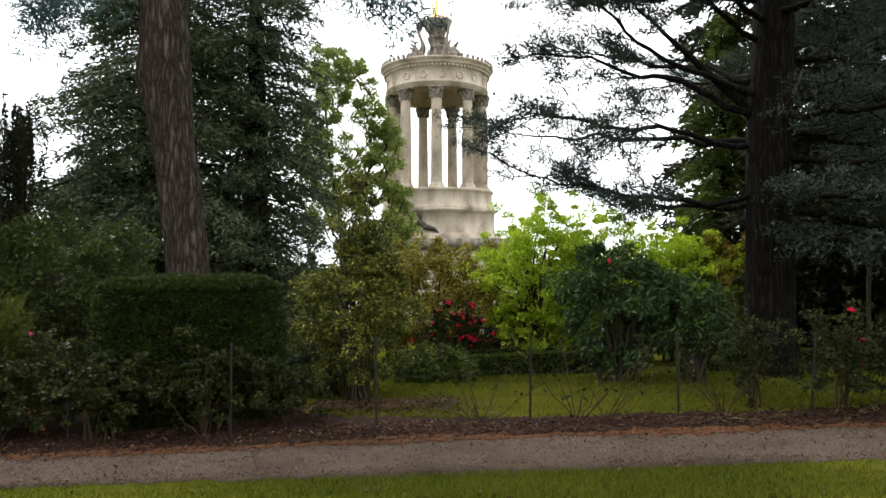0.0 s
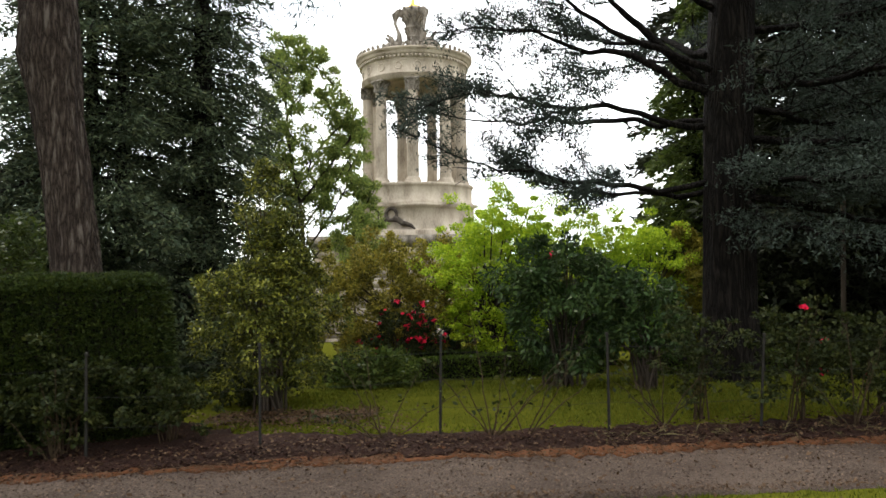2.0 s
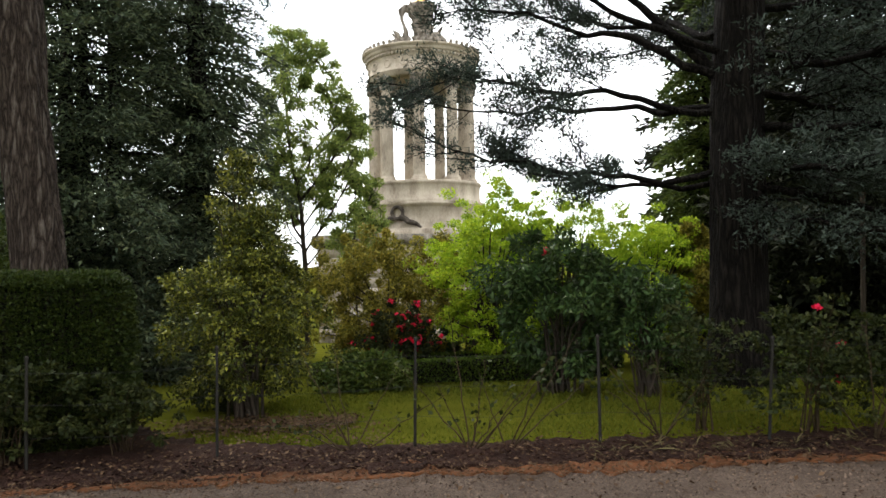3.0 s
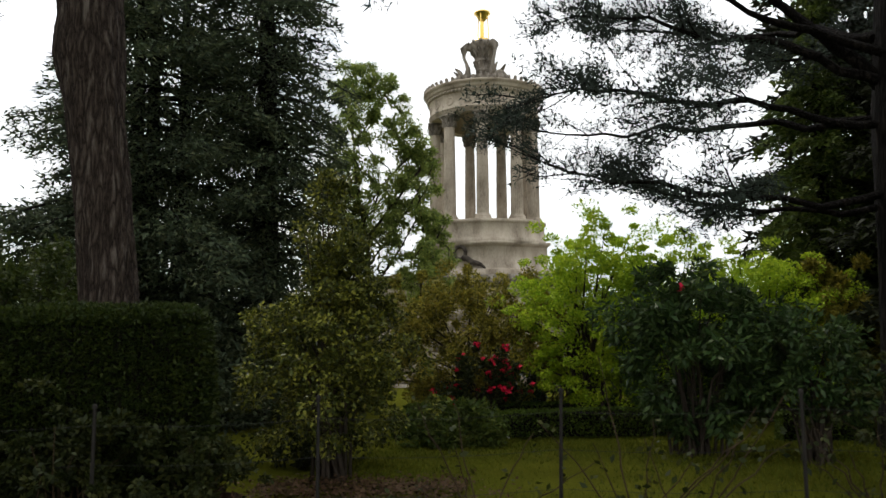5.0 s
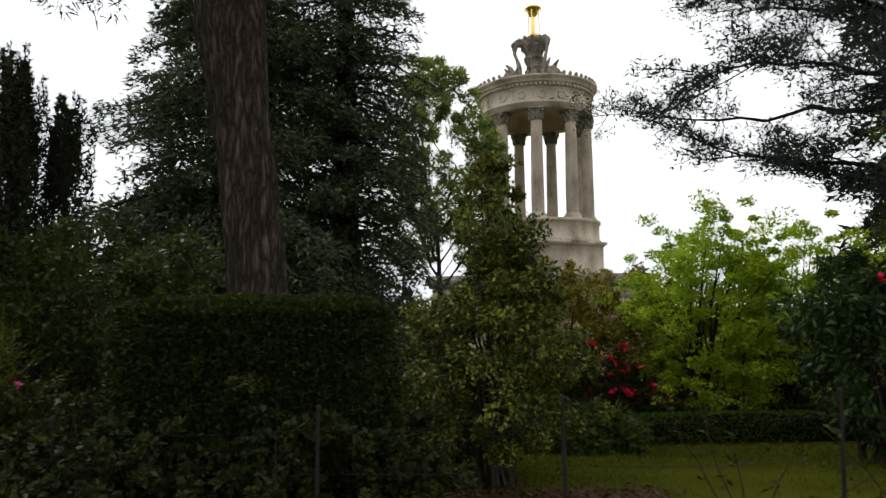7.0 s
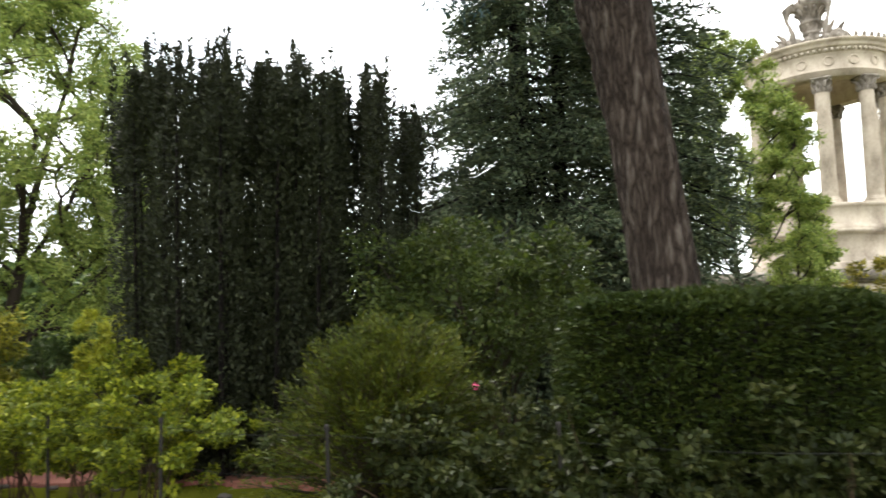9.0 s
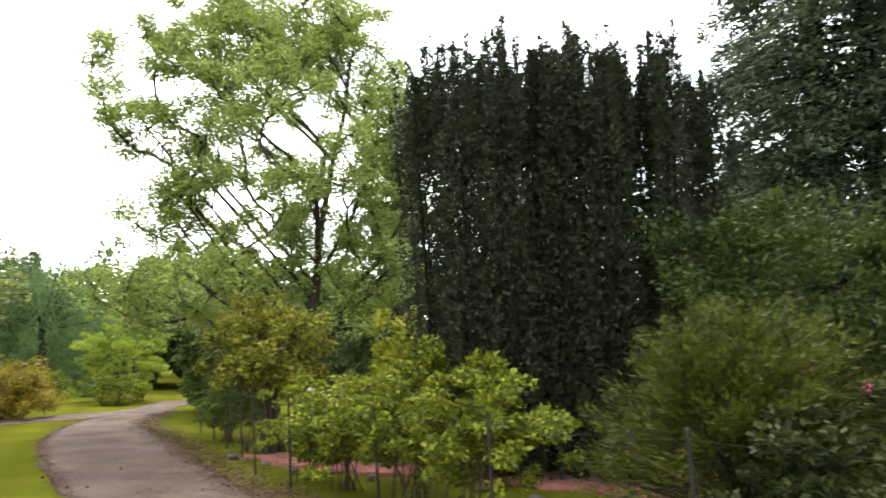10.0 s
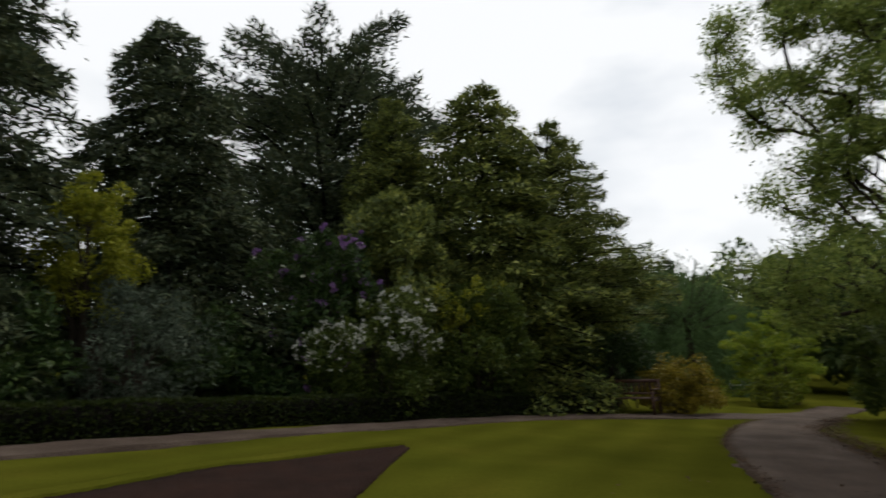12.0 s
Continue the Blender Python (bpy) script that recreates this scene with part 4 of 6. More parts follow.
def scots_pine():
    rng = np.random.default_rng(11)
    x, y = -4.62, 10.45
    t = thing("pine_tree", x, y, None, "tall pine with plated grey-brown bark and leaning trunk", "pine tree")
    z0 = gz(x, y)
    P = [(x + 0.12, y, z0 - 0.2), (x + 0.05, y, z0 + 0.6), (x, y, z0 + 1.8), (x - 0.11, y, z0 + 2.8), (x - 0.22, y, z0 + 3.8), (x - 0.34, y, z0 + 4.6), (x - 0.43, y, z0 + 5.2), (x - 0.45, y + 0.02, z0 + 6.2), (x - 0.38, y + 0.05, z0 + 8), (x - 0.2, y + 0.1, z0 + 10.5), (x, y + 0.2, z0 + 13)]
    R = [0.5, 0.4, 0.335, 0.315, 0.315, 0.34, 0.4, 0.35, 0.29, 0.2, 0.08]
    P, R = np.array(P), np.array(R)
    u = np.linspace(0, 10, 90)
    k = np.arange(11)
    Q = np.stack([np.interp(u, k, P[:, c]) for c in range(3)], 1)
    ker = np.hanning(9) / np.hanning(9).sum()
    for c in range(2):
        Q[:, c] = np.convolve(np.pad(Q[:, c], 4, mode="edge"), ker, "valid")
    s = 90
    u2 = np.linspace(0, 10, 230)
    rr, Q = np.interp(u2, k, R), np.stack([np.interp(u2, u, Q[:, c]) for c in range(3)], 1)
    ang = np.linspace(0, 2 * np.pi, s, endpoint=False)
    V = []
    for i in range(len(Q)):
        low = 1 + 0.025 * np.sin(ang * 3 + u2[i] * 0.8) + 0.02 * np.sin(ang * 5 - u2[i] * 0.5)
        plate = np.empty(s)
        for a in range(s):
            near = noise.voronoi(Vector((math.cos(ang[a]) * 3.6, math.sin(ang[a]) * 3.6, Q[i, 2] * 1.25 + 0.35 * math.sin(ang[a] * 7))))[0]
            plate[a] = min(1.0, (near[1] - near[0]) * 2.6)
        rad = rr[i] * low + 0.03 * (plate - 0.7) + rng.normal(0, 0.0025, s)
        V.append(np.stack([Q[i, 0] + rad * np.cos(ang), Q[i, 1] + rad * np.sin(ang), np.full(s, Q[i, 2])], 1))
    j = np.arange(s)
    F = np.concatenate([np.stack([i * s + j, i * s + (j + 1) % s, (i + 1) * s + (j + 1) % s, (i + 1) * s + j], 1) for i in range(len(Q) - 1)])
    obj("trunk", [(np.concatenate(V), F)], PINE_BARK, t, smooth=True)
    segs, C = [], []
    for k in range(16):
        h = rng.uniform(7.4, 12.6)
        a = rng.uniform(0, 2 * np.pi)
        L = rng.uniform(2.2, 4.2) * (1 - (h - 7) / 14)
        b0 = np.array([x - 0.3, y, z0 + h])
        d = np.array([math.cos(a), math.sin(a), rng.uniform(-0.12, 0.25)])
        p = b0
        for q in range(4):
            e = p + (d + rng.normal(0, 0.14, 3)) * L / 4
            segs.append((p, e, 0.07 * (1 - q / 5), 0.07 * (1 - (q + 1) / 5)))
            if q > 0:
                for _ in range(5):
                    f = e + rng.normal(0, 0.45, 3) * np.array([1, 1, 0.6])
                    segs.append((e, f, 0.018, 0.006))
                    C.append(f)
            p = e
    for end, base_h in (((-1.0, 9.2, 4.75), 7.4), ((-1.6, 9.6, 5.0), 7.6), ((-7.0, 10.2, 5.0), 7.2), ((-7.6, 11.0, 5.5), 7.6), ((-6.2, 9.2, 5.4), 7.4)):
        b0, e1 = np.array([x - 0.35, y, z0 + base_h]), np.array(end)
        p = b0
        for q in range(1, 9):
            u = q / 8
            e = b0 * (1 - u) + e1 * u + np.array([0, 0, 0.5 * math.sin(math.pi * u)]) + rng.normal(0, 0.05, 3)
            segs.append((p, e, 0.05 * (1.1 - u), 0.05 * (1.0 - u) + 0.006))
            if q > 5:
                for _ in range(5):
                    f = e + rng.normal(0, 0.2, 3) * np.array([1, 1, 0.8])
                    segs.append((e, f, 0.01, 0.004))
                    C.append(f)
            p = e
    A = np.array([q[0] for q in segs])
    B = np.array([q[1] for q in segs])
    tagged(obj("branchwork", [cones(A, B, [q[2] for q in segs], [q[3] for q in segs], 6)], PINE_BARK, t), kind="stuff")
    C = np.array(C)
    n = 42000
    pick = rng.integers(0, len(C), n)
    off = ball(rng, n) * 0.3
    obj("crown", [leaves(rng, C[pick] + off, 0.12, 0.14, unit(off), 1.0, 0, 0.5, True)], L_PINE, t)


def cedar():
    """A broad cedar: heavy dark trunk, long crooked limbs that fork into flat plates of needles."""
    rng = np.random.default_rng(21)
    x, y = 4.84, 12.1
    t = thing("cedar_tree", x, y, None, "old dark cedar with long level limbs and blue-green needle plates", "cedar tree")
    z0 = gz(x, y) - 0.24
    P = [(x + 0.05, y, z0 - 0.3), (x + 0.02, y, z0 + 0.3), (x, y, z0 + 1.2), (x, y, z0 + 2.6), (x + 0.03, y, z0 + 4.2), (x + 0.1, y, z0 + 6), (x + 0.15, y, z0 + 9), (x + 0.1, y, z0 + 13)]
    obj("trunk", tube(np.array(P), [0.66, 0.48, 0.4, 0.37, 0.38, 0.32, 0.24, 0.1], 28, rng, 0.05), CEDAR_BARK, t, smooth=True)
    C, O = [], []

    def limb(h, az, L, rise, r, dens, sag=0.0, start=0.0, side=0.4):
        """az: degrees from +x, turning left; rise: metres gained towards its end."""
        segs = []
        r *= 0.68
        a = radians(az)
        m = 18
        p = np.array([x, y, z0 + h])
        pts, turn = [p], 0.0
        for q in range(m):
            u = (q + 0.5) / m
            turn = 0.75 * turn + rng.normal(0, 0.27)
            slope = (rise * 1.0 - sag * math.pi * math.cos(math.pi * u)) / L + rng.normal(0, 0.17)
            p = p + np.array([math.cos(a + turn), math.sin(a + turn), slope]) * L / m
            pts.append(p)

        def spray(p, e, ll, rr, level):
            e = unit(e)
            mid = p + e * ll * 0.5 + rng.normal(0, 0.06 * ll, 3) * np.array([1, 1, 0.5])
            end = p + e * ll + rng.normal(0, 0.08 * ll, 3) * np.array([1, 1, 0.6])
            segs.append((p, mid, rr, rr * 0.7))
            segs.append((mid, end, rr * 0.7, 0.004))
            if level > 0:
                for f in (0.35, 0.6, 0.85):
                    for sg in (-1, 1):
                        if rng.random() < 0.8:
                            w = np.array([-e[1], e[0], 0]) * sg
                            spray(p + (end - p) * f, e * rng.uniform(0.5, 1.1) + w * rng.uniform(0.4, 0.9) + np.array([0, 0, rng.normal(0.04, 0.3)]), ll * rng.uniform(0.35, 0.6), rr * 0.5, level - 1)
            if ll < 1.1 and rng.random() < 0.9:
                for w in range(int(dens * ll * 2.6) + 1):
                    c = p + (end - p) * rng.uniform(0.25, 1.05) + rng.normal(0, 0.05, 3)
                    C.append(c)
                    O.append(e)

        for q in range(m):
            r0, r1 = r * (1 - 0.88 * q / m), r * (1 - 0.88 * (q + 1) / m)
            segs.append((pts[q], pts[q + 1], r0, r1))
            if q / m < start:
                continue
            d = unit(pts[q + 1] - pts[q])
            for sg in (-1, 1):
                if rng.random() > 0.72:
                    continue
                ll = rng.uniform(0.45, 1.0) * side * L * (0.62 - 0.4 * (q / m)) + 0.25
                w = np.array([-d[1], d[0], 0]) * sg
                spray(pts[q + 1], d * rng.uniform(0.6, 1.2) + w * rng.uniform(0.4, 0.9) + np.array([0, 0, rng.normal(0.04, 0.34)]), ll, max(r1 * 0.35, 0.012), 2 if ll > 0.8 else 1)
        spray(pts[-1], unit(pts[-1] - pts[-2]), 0.5, 0.012, 1)
        A, B = np.array([q[0] for q in segs]), np.array([q[1] for q in segs])
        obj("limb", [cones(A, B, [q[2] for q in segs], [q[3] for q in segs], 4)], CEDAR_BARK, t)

    # limbs towards the monument
    limb(3.2, 178, 3.4, 0.5, 0.075, 6, 0.25, 0.3)
    limb(3.35, 170, 5.2, 1.2, 0.08, 6, 0.35, 0.3, 0.3)
    limb(4.1, 186, 4.9, 0.4, 0.09, 6, -0.1, 0.3, 0.4)
    limb(4.2, 166, 6.6, 0.7, 0.085, 6, -0.1, 0.35, 0.3)
    limb(4.3, 176, 2.6, 2.6, 0.15, 2, -0.2, 0.6)
    limb(4.5, 183, 4.4, 1.5, 0.11, 5, -0.3, 0.4)
    limb(4.9, 195, 4.6, 2.2, 0.1, 5, 0.1, 0.4)
    limb(5.2, 150, 5.0, 2.0, 0.1, 5, 0.0, 0.4)
    limb(5.8, 203, 4.4, 1.5, 0.1, 5, -0.2, 0.25)
    limb(6.6, 174, 4.8, 1.0, 0.1, 6, -0.2, 0.15)
    limb(7.6, 187, 4.6, 1.0, 0.1, 6, -0.1, 0.15)
    limb(6.2, 235, 4.5, 1.0, 0.1, 6, 0.0, 0.15)
    limb(7.4, 280, 4.5, 0.6, 0.1, 6, 0.0, 0.15)
    # the other side, hanging lower over the border
    for h, az, L, rise in ((3.4, 275, 3.4, -0.4), (3.9, 320, 4.0, -0.5), (3.6, 350, 4.2, -0.4), (4.6, 300, 4.4, -0.3), (5.0, 335, 4.8, 0), (5.6, 10, 4.6, 0.2), (4.4, 20, 4.2, -0.3), (6.4, 310, 4.6, 0.4), (7.0, 345, 4.4, 0.5), (8.2, 60, 4.2, 0.6), (8.6, 330, 4.0, 0.6), (9.4, 200, 3.6, 0.8), (9.6, 130, 3.6, 0.8), (5.4, 95, 4.2, 0.4), (6.6, 40, 4.2, 0.4), (3.0, 300, 3.0, -0.7), (3.1, 335, 3.6, -0.6)):
        limb(h, az, L, rise, 0.1, 4, 0.1, 0.1)
    C, O = np.array(C), np.array(O)
    n = 180000
    pick = rng.integers(0, len(C), n)
    off = ball(rng, n) * np.array([0.13, 0.13, 0.09])
    obj("needles", [leaves(rng, C[pick] + off, 0.068, 0.26, O[pick], 0.6, -0.3, 0.5, True)], L_CEDAR, t)


scots_pine()
cedar()
conifer("fir_tree", "great dark conifer with several stems and drooping sprays", -9.0, 18.0, 16.5, 4.9, L_SPRUCE, 170000, 0.145, 31, 44, 9, 0.3, 0.28, 0.03, 0.95, 0.3, trunks=3)
conifer("fir_tree", "dark conifer beside the great one", -11.4, 19.0, 6.6, 3.0, L_SPRUCE, 26000, 0.18, 39, 22, 8, 0.3, 0.26, 0.03, 0.6, 0.22)
conifer("fir_tree", "dark conifer standing behind the clipped hedge", -6.9, 19.6, 18.0, 3.1, L_SPRUCE, 105000, 0.15, 32, 44, 9, 0.3, 0.28, 0.03, 0.5, 0.3)
cloud_tree("ash_tree", "slender light green tree with airy leaf clumps", -5.4, 24.5, [(0, 0, 8.0, 1.8, 1.5, 2.9), (-0.3, 0, 10.3, 1.1, 0.9, 1.2), (1.2, 0, 5.2, 1.1, 0.8, 1.6), (-0.9, 0, 5.4, 0.9, 0.8, 1.6), (1.5, 0, 7.6, 0.7, 0.7, 1.2)], 0, L_ASH, 46000, 0.105, 33, 250, 0.33, 0.085, 0.22)
cloud_tree("ash_tree", "young yellow-green tree overlapping the columns", -3.85, 26.0, [(0, 0, 6.9, 0.75, 0.6, 1.7), (0.35, 0, 5.2, 0.6, 0.6, 1.3), (0.2, 0, 3.9, 0.9, 0.6, 1.2)], 0, L_ASH, 11000, 0.12, 34, 90, 0.27, 0.035, 0.3)
conifer("cypress_tree", "bright green ivy-clad conifer behind the shrubs", 6.5, 19.2, 9.5, 1.9, L_GREEN, 42000, 0.13, 35, 26, 7, 0.5, 0.4, 0.04, 0.45)
conifer("yew_tree", "dark evergreen screening the border's end", 11.0, 19.0, 16.0, 4.2, L_YEW, 26000, 0.3, 36, 26, 7, 0.3, 0.3, 0.02, 0.5)
conifer("yew_tree", "dark evergreen in deep shade", 9.3, 17.2, 16.0, 3.4, L_YEW, 66000, 0.19, 37, 34, 7, 0.3, 0.3, 0.02, 0.45)
conifer("yew_tree", "dark evergreen closing the gap behind the cedar", 8.6, 22.0, 17.0, 3.8, L_YEW, 40000, 0.26, 44, 28, 8, 0.3, 0.3, 0.02, 0.5, 0.3)
conifer("yew_tree", "dark evergreen beyond the cedar", 12.2, 12.8, 15.0, 4.2, L_YEW, 26000, 0.3, 38, 24, 7, 0.3, 0.3, 0.02, 0.5)


def irish_yew():
    """A clump of upright yew columns grown together, each frayed into spires at its top."""
    rng = np.random.default_rng(41)
    x, y = -10.7, 11.0
    t = thing("irish_yew", x, y, None, "broad dark clump of upright yew columns, spiky at the top", "yew tree")
    P, O, A, B = [], [], [], []
    c, s = math.cos(radians(38)), math.sin(radians(38))
    for k in range(54):
        a, q = k * 2.39996, math.sqrt((k + 0.5) / 54)
        u, v = q * math.cos(a) * 2.2 + 0.2 + rng.normal(0, 0.08), q * math.sin(a) * 1.4 + rng.normal(0, 0.08)
        px, py = x + u * c - v * s, y + u * s + v * c
        z0 = gz(px, py)
        h = (6.0 - 0.13 * max(0.0, u) - 0.3 * q ** 4) * rng.uniform(0.95, 1.03)
        lean = np.array([(px - x) * 0.1, (py - y) * 0.1])
        m = 3700
        f = rng.uniform(0, 1, m)
        r = (0.265 + 0.06 * (q > 0.75)) * rng.uniform(0.85, 1.2) * np.clip((1.0 - f) * 3.6, 0.12, 1) ** 0.7 * (0.8 + 0.2 * np.sin(f * 23 + k) * np.sin(f * 9 + 2 * k))
        b = rng.uniform(0, 2 * np.pi, m)
        rr = r * rng.uniform(0.55, 1.05, m)
        P.append(np.stack([px + lean[0] * f + rr * np.cos(b), py + lean[1] * f + rr * np.sin(b), z0 + f * h], 1))
        O.append(np.stack([np.cos(b) * 0.5, np.sin(b) * 0.5, np.full(m, 1.0)], 1))
        A.append((px, py, z0 - 0.1))
        B.append((px + lean[0], py + lean[1], z0 + h * 0.9))
        for _ in range(6):
            g = rng.uniform(0, 2 * np.pi)
            w, tip = rng.uniform(0.1, 0.26), h * rng.uniform(0.93, 1.05)
            m = 190
            f = rng.random(m)
            b = rng.uniform(0, 2 * np.pi, m)
            rr = 0.085 * (1.05 - f) ** 0.6 * rng.uniform(0.4, 1, m)
            P.append(np.stack([px + lean[0] + w * math.cos(g) * (1 + 0.2 * f) + rr * np.cos(b), py + lean[1] + w * math.sin(g) * (1 + 0.2 * f) + rr * np.sin(b), z0 + tip - 1.3 + 1.3 * f], 1))
            O.append(np.stack([np.cos(b) * 0.4, np.sin(b) * 0.4, np.full(m, 1.0)], 1))
    m = 40000
    a, q = rng.uniform(0, 2 * np.pi, m), np.sqrt(rng.random(m))
    u, v, f = q * np.cos(a) * 2.0 + 0.2, q * np.sin(a) * 1.2, 0.02 + 0.62 * rng.random(m)
    px, py = x + u * c - v * s, y + u * s + v * c
    P.append(np.stack([px, py, ground_z(px, py) + f * 6.0], 1))
    O.append(np.tile([0, 0, 1.0], (m, 1)))
    tagged(obj("woody_base", [cones(np.array(A), np.array(B), 0.05, 0.012, 6)], CEDAR_BARK, t), kind="stuff")
    obj("foliage", [leaves(rng, np.concatenate(P), 0.07, 0.36, unit(np.concatenate(O)), 1.0, 0, 0.5, True)], L_YEW, t)


irish_yew()
cloud_tree("ash_tree", "large light green ash with open spreading crown", -19.2, 11.4, [(0, 0, 7.0, 3.3, 2.6, 3.7), (-3.7, 0, 8.3, 1.4, 1.2, 1.9), (-2.2, -0.3, 3.4, 2.8, 1.6, 1.2), (2.6, 0, 5.6, 1.25, 1.2, 3.0), (1.8, -0.2, 3.3, 1.5, 1.0, 1.2), (0.2, 0, 10.3, 2.5, 1.6, 1.5), (-2.0, 0, 9.8, 1.6, 1.3, 1.3), (-3.2, 0, 5.6, 1.2, 1.2, 1.0)], 61.6, L_ASH, 150000, 0.095, 42, 460, 0.5, 0.17, 0.2)
conifer("cypress_tree", "narrow green columnar cypress", -20.6, 15.6, 8.6, 1.0, L_GREEN, 18000, 0.22, 43, 24, 6, -0.5, 0.4, 0.03, 0.3)

# ---- shrubs along the border ----
def topiary():
    """The clipped block of hedge before the pine: rounded in plan, its shoulders and foot drawn in."""
    rng = np.random.default_rng(51)
    cx, cy, hx, hy, level, turn = -4.1, 9.33, 1.22, 0.78, 1.12, radians(29)
    t = thing("clipped_hedge", cx, cy, None, "large clipped dark green hedge block before the pine", "hedge")

    def rim(a, k):
        co, si = np.cos(a), np.sin(a)
        X, Y = np.sign(co) * np.abs(co) ** 0.5 * hx * k, np.sign(si) * np.abs(si) ** 0.5 * hy * k
        return X * math.cos(turn) - Y * math.sin(turn), X * math.sin(turn) + Y * math.cos(turn)

    def slim(z):
        """How far the sides stand out at a height, as a part of the full plan."""
        return 0.93 + 0.07 * np.sin(np.pi * np.clip(z, 0, 1) ** 0.8) - 0.12 * np.clip((z - 0.86) / 0.14, 0, 1) ** 2

    fine = np.linspace(0, 2 * np.pi, 4001)
    fx, fy = rim(fine, 1.0)
    run = np.concatenate([[0], np.cumsum(np.hypot(np.diff(fx), np.diff(fy)))])

    def even(u):
        """Angles spread evenly along the rim."""
        return np.interp(u * run[-1], run, fine)

    a = even(np.linspace(0, 1, 48, endpoint=False))
    V = []
    for z, k in ((-0.03, 0.85), (0.3, 0.93), (0.7, 0.93), (0.9, 0.9), (0.965, 0.8), (0.975, 0.02)):
        X, Y = rim(a, k)
        V.append(np.stack([cx + X, cy + Y, ground_z(cx + X, cy + Y) * (1 - z) + z * level], 1))
    j = np.arange(48)
    F = np.concatenate([np.stack([i * 48 + j, i * 48 + (j + 1) % 48, (i + 1) * 48 + (j + 1) % 48, (i + 1) * 48 + j], 1) for i in range(5)])
    # solid near-black filling, standing for the shade behind the leaf skin
    obj("shade_core", [(np.concatenate(V), F)], CEDAR_BARK, t)
    n = 72000
    a, z = even(rng.random(n)), rng.random(n)
    X, Y = rim(a, slim(z) * (1 + rng.normal(0, 0.014, n) + 0.012 * np.sin(z * 38 + 2 * np.sin(a * 5))))
    lx, ly = (X * math.cos(turn) + Y * math.sin(turn)) / hx, (Y * math.cos(turn) - X * math.sin(turn)) / hy
    nx, ny = np.sign(lx) * np.abs(lx) ** 3 / hx, np.sign(ly) * np.abs(ly) ** 3 / hy
    O = unit(np.stack([nx * math.cos(turn) - ny * math.sin(turn), nx * math.sin(turn) + ny * math.cos(turn), np.where(z > 0.92, 0.4, 0.0)], 1))
    m = 34000
    ta, q = even(rng.random(m)), np.sqrt(rng.random(m))
    TX, TY = rim(ta, q * 0.95)
    X, Y = np.concatenate([X, TX]), np.concatenate([Y, TY])
    Z = np.concatenate([z, 1.0 - 0.05 * q ** 5 + rng.normal(0, 0.008, m)])
    O = np.concatenate([O, np.tile([0, 0, 0.3], (m, 1))])
    px, py = cx + X, cy + Y
    P = np.stack([px, py, ground_z(px, py) * (1 - Z) + level * Z + 0.02 * np.sin(px * 5) * np.sin(py * 4)], 1)
    obj("foliage", [leaves(rng, P, 0.044, 0.45, O, 1.1, -0.15, 0.1, True)], L_HEDGE, t)


topiary()
shrub("holly_bush", "tall variegated yellow-green evergreen bush", "shrub", -2.08, 11.1, 0.97, 0.9, 2.95, L_HOLLY, 34000, 0.06, 52, 220, 0.5, 0.14, 0.16, stems=16, shape=0.8, wild=0.24)
shrub("holly_shoot", "tall thin leading shoot above the variegated bush", "shrub", -2.15, 11.15, 0.28, 0.26, 3.85, L_HOLLY, 2200, 0.06, 53, 30, 0.5, 0.62, 0.42, stems=2, stem_mat=CANE)
shrub("azalea_bush", "rounded olive-brown azalea gone over", "shrub", -1.25, 17.9, 2.2, 1.3, 3.4, L_BROWN, 46000, 0.08, 54, 240, 0.45, 0.05, 0.15, stems=14)
shrub("red_azalea", "small azalea covered in crimson flowers", "shrub", -0.85, 16.0, 0.75, 0.55, 1.5, L_ROSE, 6000, 0.07, 55, 50, 0.5, 0.1, 0.22, P_RED, 46, 0.1)
shrub("maple_shrub", "lime green maple with fresh spreading leaves", "shrub", 1.2, 17.2, 1.45, 1.3, 4.0, L_LIME, 40000, 0.06, 56, 300, 0.6, 0.12, 0.15, stems=26, droop=0.15, wild=0.2, flat=0.6)
shrub("maple_shrub", "lime green maple with fresh spreading leaves", "shrub", 2.9, 17.6, 1.9, 1.4, 3.8, L_LIME, 48000, 0.06, 57, 340, 0.6, 0.12, 0.15, stems=26, droop=0.15, wild=0.2, flat=0.6)
shrub("maple_shrub", "lime green maple turning olive at its edge", "shrub", 4.8, 17.8, 1.5, 1.2, 3.4, L_LIME, 30000, 0.06, 58, 250, 0.6, 0.1, 0.15, stems=22, droop=0.15, wild=0.2, flat=0.6)
shrub("azalea_bush", "olive and orange azalea in the shade", "shrub", 6.0, 17.6, 1.0, 1.0, 3.2, L_BROWN, 12000, 0.09, 59, 50, 0.5, 0.05, 0.22)
shrub("rhododendron_bush", "dark green rhododendron with long glossy leaves", "shrub", 2.3, 12.2, 1.0, 0.9, 2.3, L_RHODO, 15000, 0.115, 60, 100, 0.34, 0.1, 0.19, P_RED, 3, 0.1, droop=0.4)
shrub("rhododendron_bush", "low dark green rhododendron beside the taller one", "shrub", 3.4, 11.4, 0.6, 0.5, 1.7, L_RHODO, 4600, 0.1, 61, 50, 0.34, 0.2, 0.24, droop=0.4)
# added bush: its dark leaves stand in for shade over the sunlit gap
shrub("laurel_bush", "dark filler bush added for the shade between the hedge and the variegated bush", "shrub", -2.85, 12.4, 0.9, 0.6, 1.0, L_ROSE, 5000, 0.07, 130, 50, 0.5, 0.0, 0.26)
